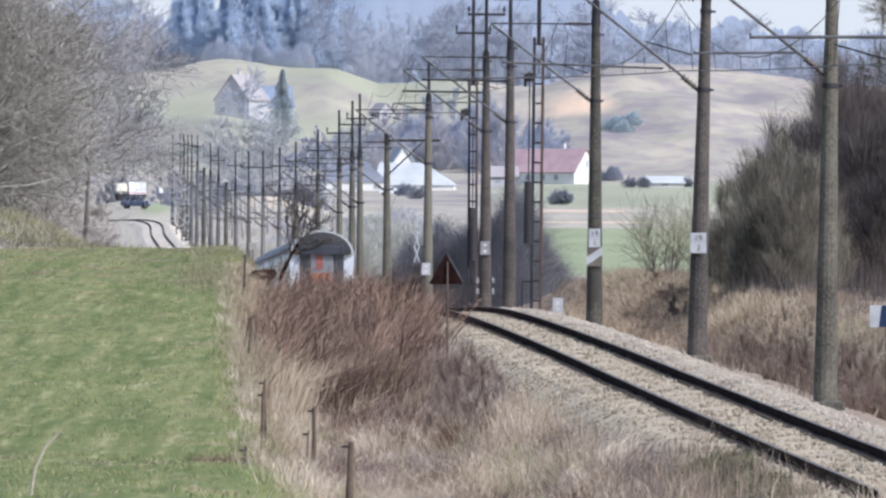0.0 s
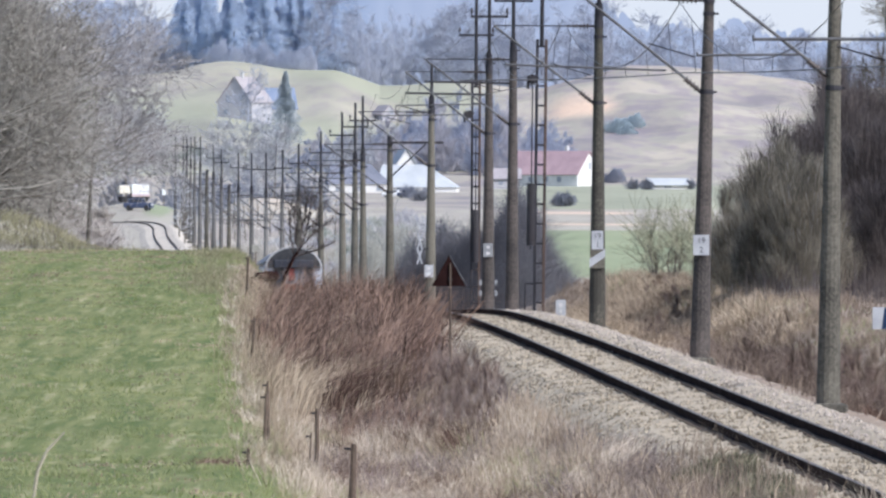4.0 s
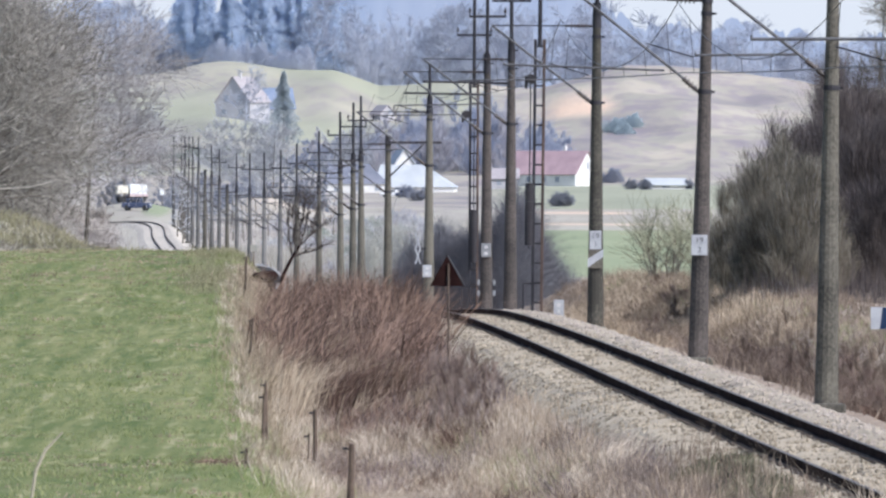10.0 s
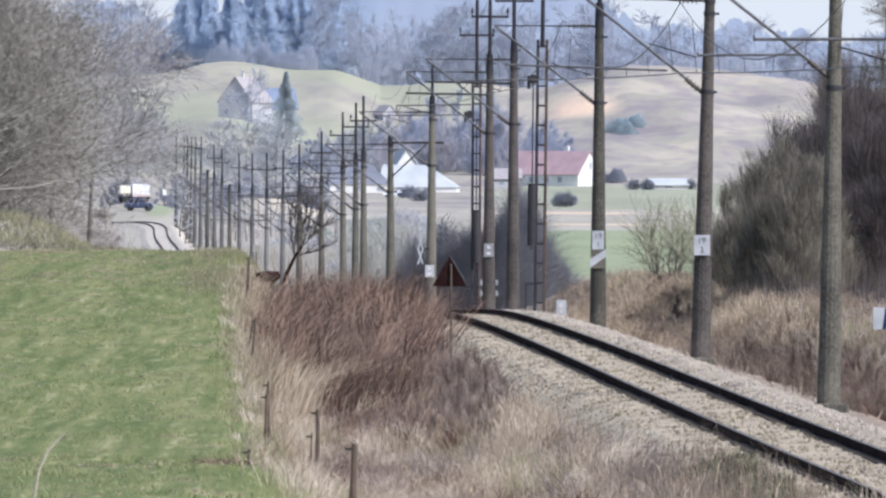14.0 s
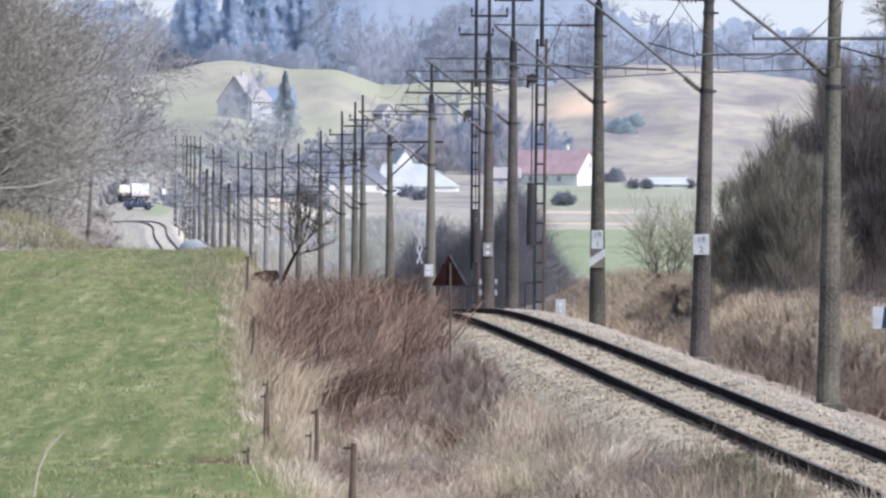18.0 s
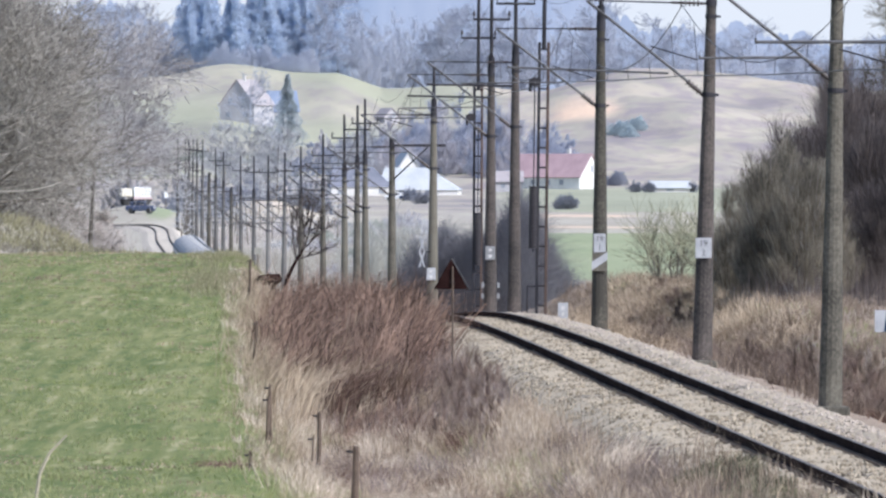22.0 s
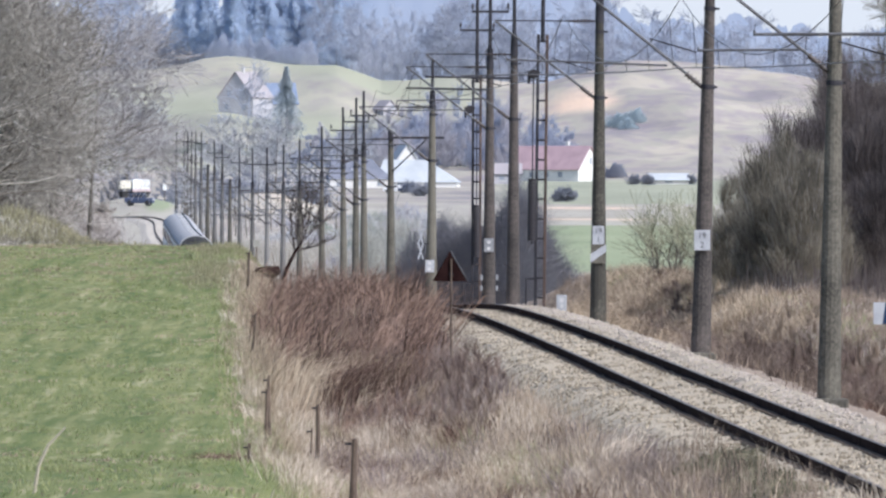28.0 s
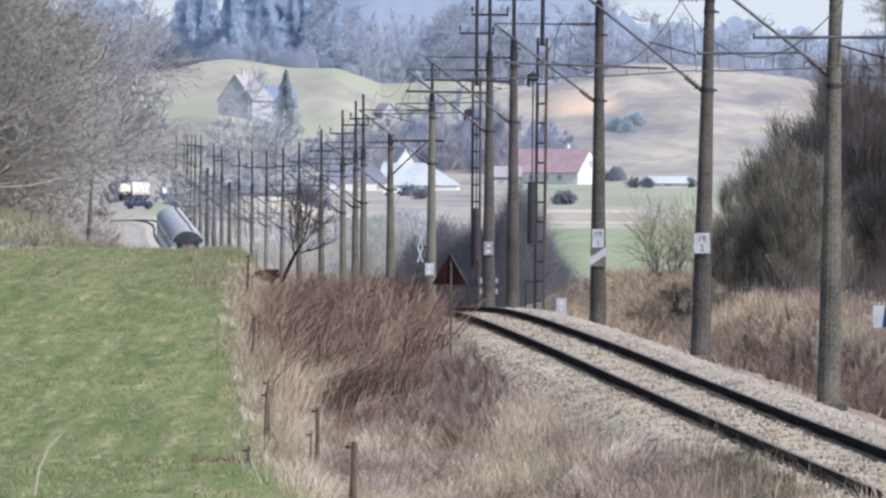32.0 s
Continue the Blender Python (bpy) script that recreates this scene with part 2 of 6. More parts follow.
# far wood tones are paled and blued, distance haze put in the colour
M_FARWOOD = surface("haze-pale bare wood", (0.43, 0.455, 0.53), (0.5, 0.53, 0.6), 0.04, 1.0, 0.0, island=0.08, random_tint=0.15, spec=0.0, sheer=0.5, tint=0.3)
# valley wood and bush colours hold painted haze too
M_VALLEYWOOD = surface("haze-paled valley wood", (0.44, 0.447, 0.47), (0.55, 0.555, 0.57), 0.1, 1.0, 0.0, island=0.2, random_tint=0.3, spec=0.0, sheer=0.4, tint=0.4)
M_FARBUSH = surface("haze-blue bush", (0.23, 0.245, 0.29), (0.32, 0.33, 0.375), 0.2, 1.0, 0.0, island=0.2, spec=0.0, sheer=0.4, tint=0.4)
# conifer base carries the haze as a pale blue
M_FARCON = surface("haze-blue conifer", (0.575, 0.65, 0.755), (0.605, 0.68, 0.785), 0.05, 1.0, 0.0, island=0.0, random_tint=0.06, spec=0.0, sheer=0.65)
M_HEATH = surface("haze-mauve scrub", (0.41, 0.40, 0.435), (0.49, 0.475, 0.51), 0.1, 1.0, 0.0, island=0.2, spec=0.0, sheer=0.4, tint=0.4)
# hedge green greyed to carry haze
M_HAZEGREEN = surface("haze-grey hedge", (0.30, 0.33, 0.29), (0.40, 0.42, 0.37), 0.1, 1.0, 0.0, island=0.2, spec=0.0, sheer=0.4)
M_BUD = surface("budding olive twigs", (0.23, 0.23, 0.155), (0.4, 0.395, 0.28), 0.4, 0.9, 0.0, island=0.4)
# teal lightened for haze
M_TEAL = surface("haze-tinted evergreen", (0.36, 0.43, 0.46), (0.44, 0.50, 0.52), 0.2, 1.0, 0.0, island=0.15, spec=0.0, sheer=0.5)
# olive paled for haze over the valley
M_OLIVEHEDGE = surface("pale hazed olive", (0.37, 0.365, 0.325), (0.48, 0.47, 0.42), 0.2, 1.0, 0.0, island=0.2, spec=0.0, sheer=0.4)
# hollow wood tinted blue with haze
M_HOLLOW = surface("haze-tinted wood", (0.35, 0.38, 0.465), (0.43, 0.455, 0.54), 0.06, 1.0, 0.0, island=0.06, spec=0.0, sheer=0.5, tint=0.5)
M_ROSE = surface("faded rose paint", (0.50, 0.40, 0.41), (0.62, 0.50, 0.50), 1.0, 0.7, 0.0)
# spruce lightened for haze
M_SPRUCE = surface("haze-pale spruce", (0.36, 0.405, 0.435), (0.44, 0.485, 0.51), 0.3, 0.9, 0.0, island=0.2, spec=0.0, sheer=0.5)
M_PLASTER = surface("white plaster", (0.54, 0.535, 0.52), (0.68, 0.675, 0.655), 0.4, 0.85, 0.05)
M_GREYPLASTER = surface("grey render", (0.44, 0.43, 0.43), (0.58, 0.57, 0.56), 0.3, 0.9, 0.05)
# wall tone softened for distance haze
M_HAZEWALL = surface("hazed wall render", (0.36, 0.352, 0.375), (0.44, 0.432, 0.455), 0.3, 0.9, 0.05)
M_BRUSH = surface("brown-mauve brush", (0.12, 0.086, 0.072), (0.3, 0.228, 0.19), 0.4, 0.95, 0.0, island=0.3, spec=0.0, sheer=0.3, tint=0.5)
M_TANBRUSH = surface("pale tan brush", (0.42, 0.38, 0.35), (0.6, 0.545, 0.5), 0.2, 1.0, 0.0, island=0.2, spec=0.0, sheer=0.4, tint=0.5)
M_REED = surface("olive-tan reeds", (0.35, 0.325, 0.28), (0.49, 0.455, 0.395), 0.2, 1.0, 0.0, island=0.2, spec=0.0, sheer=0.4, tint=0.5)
M_LICHEN = surface("lichened bark", (0.36, 0.34, 0.30), (0.60, 0.57, 0.51), 1.2, 0.9, 0.2)
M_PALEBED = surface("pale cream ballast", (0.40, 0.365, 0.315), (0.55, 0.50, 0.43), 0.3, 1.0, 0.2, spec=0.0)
M_CREAM = surface("cream lorry paint", (0.62, 0.58, 0.48), (0.72, 0.68, 0.58), 1.0, 0.5, 0.0)
M_REDROOF = surface("faded red tiles", (0.29, 0.205, 0.225), (0.38, 0.27, 0.285), 0.4, 0.85, 0.2)
# grey roofing lightened for haze
M_GREYROOF = surface("hazed grey roofing", (0.29, 0.266, 0.276), (0.36, 0.332, 0.342), 0.3, 0.8, 0.2)
M_DARKROOF = surface("dark slate roofing", (0.12, 0.13, 0.165), (0.19, 0.20, 0.24), 0.3, 0.8, 0.2)
# far window glass lightened for haze
M_FARGLASS = surface("hazed window glass", (0.22, 0.24, 0.28), (0.30, 0.32, 0.36), 0.5, 0.3, 0.0)
M_BLUEROOF = surface("blue-grey roofing", (0.15, 0.19, 0.27), (0.21, 0.25, 0.34), 0.3, 0.9, 0.2, spec=0.1)
M_WHITEROOF = surface("pale sheet roofing", (0.36, 0.382, 0.4), (0.46, 0.48, 0.495), 0.3, 0.6, 0.05)
M_GLASS = surface("dark window glass", (0.02, 0.025, 0.035), (0.05, 0.055, 0.07), 0.5, 0.15, 0.0, spec=0.5)
M_TRAINSIDE = surface("white coach paint", (0.4, 0.43, 0.5), (0.54, 0.565, 0.62), 0.4, 0.4, 0.0)
M_TRAINROOF = surface("silver-grey roof paint", (0.28, 0.282, 0.288), (0.42, 0.422, 0.428), 0.25, 0.95, 0.05, spec=0.05)
M_TRAINEND = surface("dark grey end panel", (0.02, 0.023, 0.032), (0.05, 0.052, 0.065), 0.8, 0.5, 0.0)
M_ENDROOF = surface("shade-dark roof end", (0.028, 0.03, 0.034), (0.065, 0.066, 0.07), 0.8, 0.8, 0.05, spec=0.1)
M_DOORGREY = surface("pale grey door paint", (0.15, 0.16, 0.185), (0.22, 0.23, 0.26), 1.0, 0.5, 0.0)
M_REDPAINT = surface("red paint", (0.24, 0.075, 0.065), (0.32, 0.1, 0.085), 1.0, 0.7, 0.0)
M_ORANGE = surface("orange-red paint", (0.27, 0.1, 0.065), (0.35, 0.135, 0.085), 1.0, 0.6, 0.0)
M_TYRE = surface("rubber", (0.02, 0.02, 0.022), (0.045, 0.045, 0.045), 2.0, 0.8, 0.1)
M_CARBLUE = surface("dark blue car paint", (0.05, 0.065, 0.11), (0.085, 0.10, 0.16), 0.5, 0.5, 0.0, spec=0.1)

# ---------------------------------------------------------------- mesh helpers
def mesh_ob(name, verts, faces, material, parent=None, label="", smooth=False):
    me = bpy.data.meshes.new(name)
    me.from_pydata(verts, [], faces)
    me.materials.append(material)
    if smooth:
        me.polygons.foreach_set("use_smooth", [True] * len(me.polygons))
    ob = new(name, me)
    ob.parent = parent
    if label:
        ob["label"] = label
    return ob


def part(name, bm, material, parent=None, label=""):
    bmesh.ops.recalc_face_normals(bm, faces=bm.faces)
    me = bpy.data.meshes.new(name)
    bm.to_mesh(me)
    bm.free()
    me.materials.append(material)
    ob = new(name, me)
    ob.parent = parent
    if label:
        ob["label"] = label
    return ob


def box(cx, cy, cz, sx, sy, sz, bevel=0.0, bm=None, rot=None):
    bm = bm or bmesh.new()
    m = Matrix.Translation((cx, cy, cz)) @ (rot or Matrix.Identity(4)) @ Matrix.Diagonal((sx, sy, sz, 1))
    r = bmesh.ops.create_cube(bm, size=1.0, matrix=m)
    if bevel:
        edges = list({e for v in r["verts"] for e in v.link_edges})
        bmesh.ops.bevel(bm, geom=edges, offset=bevel, segments=2, affect="EDGES", profile=0.5)
    return bm


def rod(a, c, r1, r2=None, sides=8, bm=None, caps=True):
    bm = bm or bmesh.new()
    a, c = Vector(a), Vector(c)
    r2 = r1 if r2 is None else r2
    q = (c - a).to_track_quat("Z", "Y").to_matrix().to_4x4()
    bmesh.ops.create_cone(bm, cap_ends=caps, segments=sides, radius1=r1, radius2=r2, depth=(c - a).length,
                          matrix=Matrix.Translation((a + c) / 2) @ q)
    return bm


def prism(outline, y0, y1, bm=None):
    """A closed outline in x, z drawn out along y."""
    bm = bm or bmesh.new()
    f = [bm.verts.new((x, y0, z)) for x, z in outline]
    g = [bm.verts.new((x, y1, z)) for x, z in outline]
    bm.faces.new(f)
    bm.faces.new(g[::-1])
    for i in range(len(f)):
        j = (i + 1) % len(f)
        bm.faces.new((f[i], g[i], g[j], f[j]))
    return bm


def thing(name, m, label, category, group=""):
    e = new(name)
    e.empty_display_size = 0.2
    e.matrix_basis = m
    return tagged(e, label, category, group)


def lettering(text, size, x, y, z, material, parent, name="lettering"):
    cu = bpy.data.curves.new(name, "FONT")
    cu.body, cu.size, cu.align_x, cu.align_y, cu.extrude = text, size, "CENTER", "CENTER", 0.003
    tmp = bpy.data.objects.new(name, cu)
    scene.collection.objects.link(tmp)
    dg = bpy.context.evaluated_depsgraph_get()
    me = bpy.data.meshes.new_from_object(tmp.evaluated_get(dg))
    bpy.data.objects.remove(tmp)
    me.materials.clear()
    me.materials.append(material)
    ob = new(name, me)
    ob.matrix_basis = pose(x, y, z, 90, 0, 0)
    ob.parent = parent
    return ob


class Spline:
    """Natural cubic through a few stations."""
    def __init__(self, xs, ys):
        self.x, self.y = np.array(xs, float), np.array(ys, float)
        n, h = len(xs), np.diff(self.x)
        a, b = np.eye(n), np.zeros(n)
        for i in range(1, n - 1):
            a[i, i - 1], a[i, i], a[i, i + 1] = h[i - 1], 2 * (h[i - 1] + h[i]), h[i]
            b[i] = 6 * ((self.y[i + 1] - self.y[i]) / h[i] - (self.y[i] - self.y[i - 1]) / h[i - 1])
        self.m, self.h = np.linalg.solve(a, b), h

    def __call__(self, d):
        d = np.clip(d, self.x[0], self.x[-1])
        i = np.clip(np.searchsorted(self.x, d) - 1, 0, len(self.h) - 1)
        x0, x1, h, m, y = self.x[i], self.x[i + 1], self.h[i], self.m, self.y
        return m[i] * (x1 - d) ** 3 / (6 * h) + m[i + 1] * (d - x0) ** 3 / (6 * h) + (y[i] / h - m[i] * h / 6) * (x1 - d) + (y[i + 1] / h - m[i + 1] * h / 6) * (d - x0)


# ---------------------------------------------------------------- alignment of the line and shape of the land
STATION = (-200, 0, 120, 200, 260, 300, 340, 380, 420, 480, 560, 650, 709, 758, 808, 900, 1000, 1205, 1283, 1342, 1392, 1441, 1480, 1560, 1700, 1880, 1960, 2080, 2300)
track_x = Spline(STATION, (21, 14.7, 10.5, 7.6, 5.52, 4.26, 3.1, 2.01, 0.93, -0.66, -2.83, -5.35, -6.95, -8.4, -9.65, -12.1, -14.8, -20.6, -22.6, -24.05, -25.4, -26.7, -27.75, -29.8, -33, -37.2, -40.5, -49, -75))
track_z = Spline(STATION, (-5.9, -5.4, -5.05, -4.72, -4.4, -4.2, -4.04, -3.96, -4.0, -4.56, -5.4, -6.7, -7.45, -8.15, -8.92, -9.75, -10.0, -9.62, -9.3, -8.92, -8.55, -8.18, -7.8, -7.5, -7.2, -6.75, -6.7, -7.2, -8))
mast_z = Spline(STATION, (-5.9, -5.4, -5.05, -4.72, -4.4, -4.2, -4.04, -3.96, -3.99, -4.26, -5.12, -6.68, -7.45, -8.12, -8.75, -9.5, -9.85, -9.6, -9.3, -8.92, -8.55, -8.18, -7.8, -7.5, -7.2, -6.75, -6.7, -7.2, -8))
CANT = 0.06


def smooth(a, b, v):
    t = np.clip((v - a) / (b - a), 0, 1)
    return t * t * (3 - 2 * t)


def fence_x(y):
    return np.interp(y, (0, 150, 215, 277, 349, 435, 520, 700, 1000), (1, -1.7, -2.45, -3.5, -4.75, -6.05, -7.1, -11, -20))


def ripples(x, y):
    return 0.5 * np.sin(0.9 * x + 0.13 * y) + 0.3 * np.sin(0.37 * x - 0.21 * y + 1.7) + 0.25 * np.sin(1.9 * x + 0.31 * y + 0.4)


def land(x, y):
    """Height of the ground."""
    x, y = np.asarray(x, float), np.asarray(y, float)
    ax, az = track_x(y), track_z(y)
    o = x - ax
    base = np.interp(y, (-400, 0, 560, 700, 850, 1000, 1300, 1600, 1950, 2200, 2400, 3000, 3300, 3450, 3600, 3750, 3900, 3990, 4100, 4700, 4900, 5200),
                     (-3, -3, -5.5, -8.0, -9.6, -10.4, -9.3, -8.6, -7.9, -7.1, -6.0, -3.7, -3.4, -3.4, -3.4, -3.4, -3.4, -3.4, -3.4, -3.4, -8, -20))
    crest = np.interp(x / np.maximum(y, 1), (-0.06, -0.03, -0.02, -0.0165, -0.0075, -0.0045, 0.0065, 0.0125, 0.02, 0.026, 0.06), (22, 25, 26.5, 28.5, 27.5, 23.5, 22.5, 29, 27, 23, 20))
    climb = np.interp(y, (3300, 3420, 3560, 3700, 3840, 3920, 4000, 4700, 5000), (0, 0.11, 0.33, 0.58, 0.86, 0.98, 1, 0.97, 0.6))
    base = base + climb * (crest + 3.4) + smooth(3330, 3500, y) * (1 - smooth(3900, 4000, y)) * (0.9 * np.sin(x * 0.09 + y * 0.021) + 0.8 * np.sin(y * 0.045 - x * 0.03) + 0.5 * np.sin(x * 0.21 + 1))
    base = base + 2.2 * smooth(1450, 1750, y) * (1 - smooth(2150, 2500, y)) * smooth(-6, -14, o)
    base = base + 3.4 * np.exp(-((x + 24.5 + 3.0 * np.sin(y * 0.05)) / 5.5) ** 4 - ((y - 2170) / 45) ** 2)
    base = base + 2.3 * np.exp(-((x + 47) / 8) ** 2 - ((y - 2220) / 55) ** 2)
    meadow = np.interp(y, (-400, 0, 60, 100, 140, 180, 215, 232, 265, 300, 350, 400, 450, 500, 522, 560, 620, 700, 1000),
                       (-1.7, -1.65, -1.9, -2.65, -3.5, -4.2, -4.28, -4.9, -5.22, -4.95, -4.4, -3.92, -3.42, -2.98, -2.86, -3.04, -3.7, -6, -10.6))
    bank_l = 2.9 * np.exp(-((y - 622) / 27) ** 2) * smooth(-12.5, -18.5, x)
    ditch = np.interp(y, (-400, 0, 120, 200, 260, 300, 350, 400, 450, 500, 600, 700, 1000), (-6, -5.5, -5.2, -5.5, -5.75, -5.6, -5.2, -4.9, -4.6, -4.2, -6.4, -8.2, -10.6))
    near = 1 - smooth(560, 760, y)
    fx = fence_x(y)
    t = smooth(fx - 0.6 + 0.15 * smooth(400, 500, y), fx + 1.6 + 0.7 * smooth(400, 500, y), x)
    left = meadow * (1 - t) + ditch * t + 0.06 * ripples(x, y) + bank_l
    left = left * near + base * (1 - near)
    right_bank = np.interp(y, (-400, 200, 300, 350, 400, 470, 520, 600, 760), (-5.2, -5.0, -4.6, -3.95, -3.6, -3.6, -3.8, -6, -9))
    rise = smooth(np.interp(y, (380, 450), (5.0, 3.9)), np.interp(y, (380, 450), (8.5, 7.0)), o)
    right = (az - np.interp(y, (370, 420), (1.15, 0.65))) * (1 - rise) + right_bank * rise + 0.12 * ripples(x * 1.3, y)
    right = right * near + base * (1 - near)
    bed = az - 0.55
    wl = smooth(-5.6, -2.5, o)
    wr = 1 - smooth(np.interp(y, (380, 450), (3.7, 3.3)), np.interp(y, (380, 450), (5.0, 4.4)), o)
    z = np.where(o < 0, left * (1 - wl) + bed * wl, right * (1 - wr) + bed * wr)
    far = smooth(2000, 2150, y)
    return z * (1 - far) + base * far


def build_ground():
    xs = np.concatenate([-np.geomspace(1800, 210, 14), np.arange(-200, -60, 5.0), np.arange(-60, -20, 2.0), np.arange(-20, 20, 0.4),
                         np.arange(20, 60, 2.0), np.arange(60, 200, 5.0), np.geomspace(205, 1800, 14)])
    ys = np.concatenate([np.linspace(-400, 140, 19), np.arange(145, 560, 2.5), np.arange(560, 1000, 8.0), np.arange(1000, 2360, 12.0),
                         np.arange(2360, 4900, 25.0), (4950, 5100, 5400)])
    gx, gy = np.meshgrid(xs, ys)
    gz = land(gx, gy)
    nx, ny = len(xs), len(ys)
    verts = np.stack([gx, gy, gz], -1).reshape(-1, 3)
    i = (np.arange(ny - 1)[:, None] * nx + np.arange(nx - 1)[None, :]).reshape(-1)
    faces = np.stack([i, i + 1, i + 1 + nx, i + nx], -1)
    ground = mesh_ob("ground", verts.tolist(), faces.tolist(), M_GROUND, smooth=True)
    x, y = gx.reshape(-1), gy.reshape(-1)
    o = x - track_x(y)
    b = x / np.maximum(y, 1.0)
    near = 1 - smooth(548, 570, y)
    green = near * (1 - smooth(-0.1, 1.0, x - fence_x(y) + np.interp(y, (390, 470), (0, 0.5)))) * (1 - 0.75 * np.exp(-((y - 231) / 9.0) ** 2)) * (1 - 0.25 * (1 - smooth(205, 222, y)))
    tan = smooth(1980, 2060, y) * (1 - smooth(2330, 2400, y)) + smooth(560, 600, y) * (1 - smooth(1200, 1330, y))
    tan = tan + smooth(3330, 3420, y) * smooth(0.003, 0.009, b)
    tan = np.maximum(tan, smooth(1400, 1500, y) * (1 - smooth(2050, 2200, y)) * (1 - smooth(-4, -2, o)))
    tan = np.maximum(tan, 0.7 * smooth(1330, 1400, y) * (1 - smooth(1900, 2000, y)) * (1 - smooth(0.002, 0.006, b)))
    tan = np.maximum(tan, smooth(620, 700, y) * (1 - 0.6 * smooth(1300, 1400, y) * (1 - smooth(1900, 2000, y))))
    tan = np.maximum(tan, smooth(2000, 2100, y))
    lime = smooth(1250, 1330, y) * (1 - smooth(1930, 1990, y)) * smooth(0.003, 0.006, b)
    lime = np.maximum(lime, (0.56 + 0.15 * np.sin(x * 0.05 + y * 0.02)) * smooth(3330, 3420, y) * (1 - smooth(0.0, 0.008, b)))
    lime = np.maximum(lime, 0.85 * smooth(2330, 2420, y) * (1 - smooth(3290, 3340, y)) * (0.3 + 0.7 * smooth(0.001, 0.007, b)))
    lime = np.maximum(lime, 0.8 * np.exp(-((x + 42.8) / 2.6) ** 4 - ((y - 2225) / 70) ** 4))
    sand = np.clip(2.0 * np.exp(-((x - 35 + (y - 3745) * 0.06) / 7.5) ** 2 - ((y - 3745) / 45) ** 2) - 0.3, 0, 0.95)
    lane = np.exp(-((y - 2295 - 12 * np.sin(x * 0.1)) / 22) ** 2) * smooth(0.003, 0.005, b) * (1 - smooth(0.0115, 0.0135, b))
    lane = np.maximum(lane, np.exp(-((y - 2075 - 9 * np.sin(x * 0.13)) / 17) ** 2) * smooth(0.004, 0.006, b) * (1 - smooth(0.013, 0.016, b)))
    sand = np.maximum(sand, 0.75 * lane)
    sand = np.maximum(sand, 0.2 * np.exp(-((x + 24.5) / 7) ** 4 - ((y - 2160) / 50) ** 2))
    col = np.stack([green, np.clip(tan, 0, 1), lime, np.ones_like(x)], -1).astype(np.float32)
    attr = ground.data.attributes.new("zone", "FLOAT_COLOR", "POINT")
    attr.data.foreach_set("color", col.reshape(-1))
    pit = ground.data.attributes.new("sand", "FLOAT", "POINT")
    pit.data.foreach_set("value", sand.astype(np.float32))
    return tagged(ground, "rolling meadow and dry grassland with a railway cutting", "ground", kind="structure")


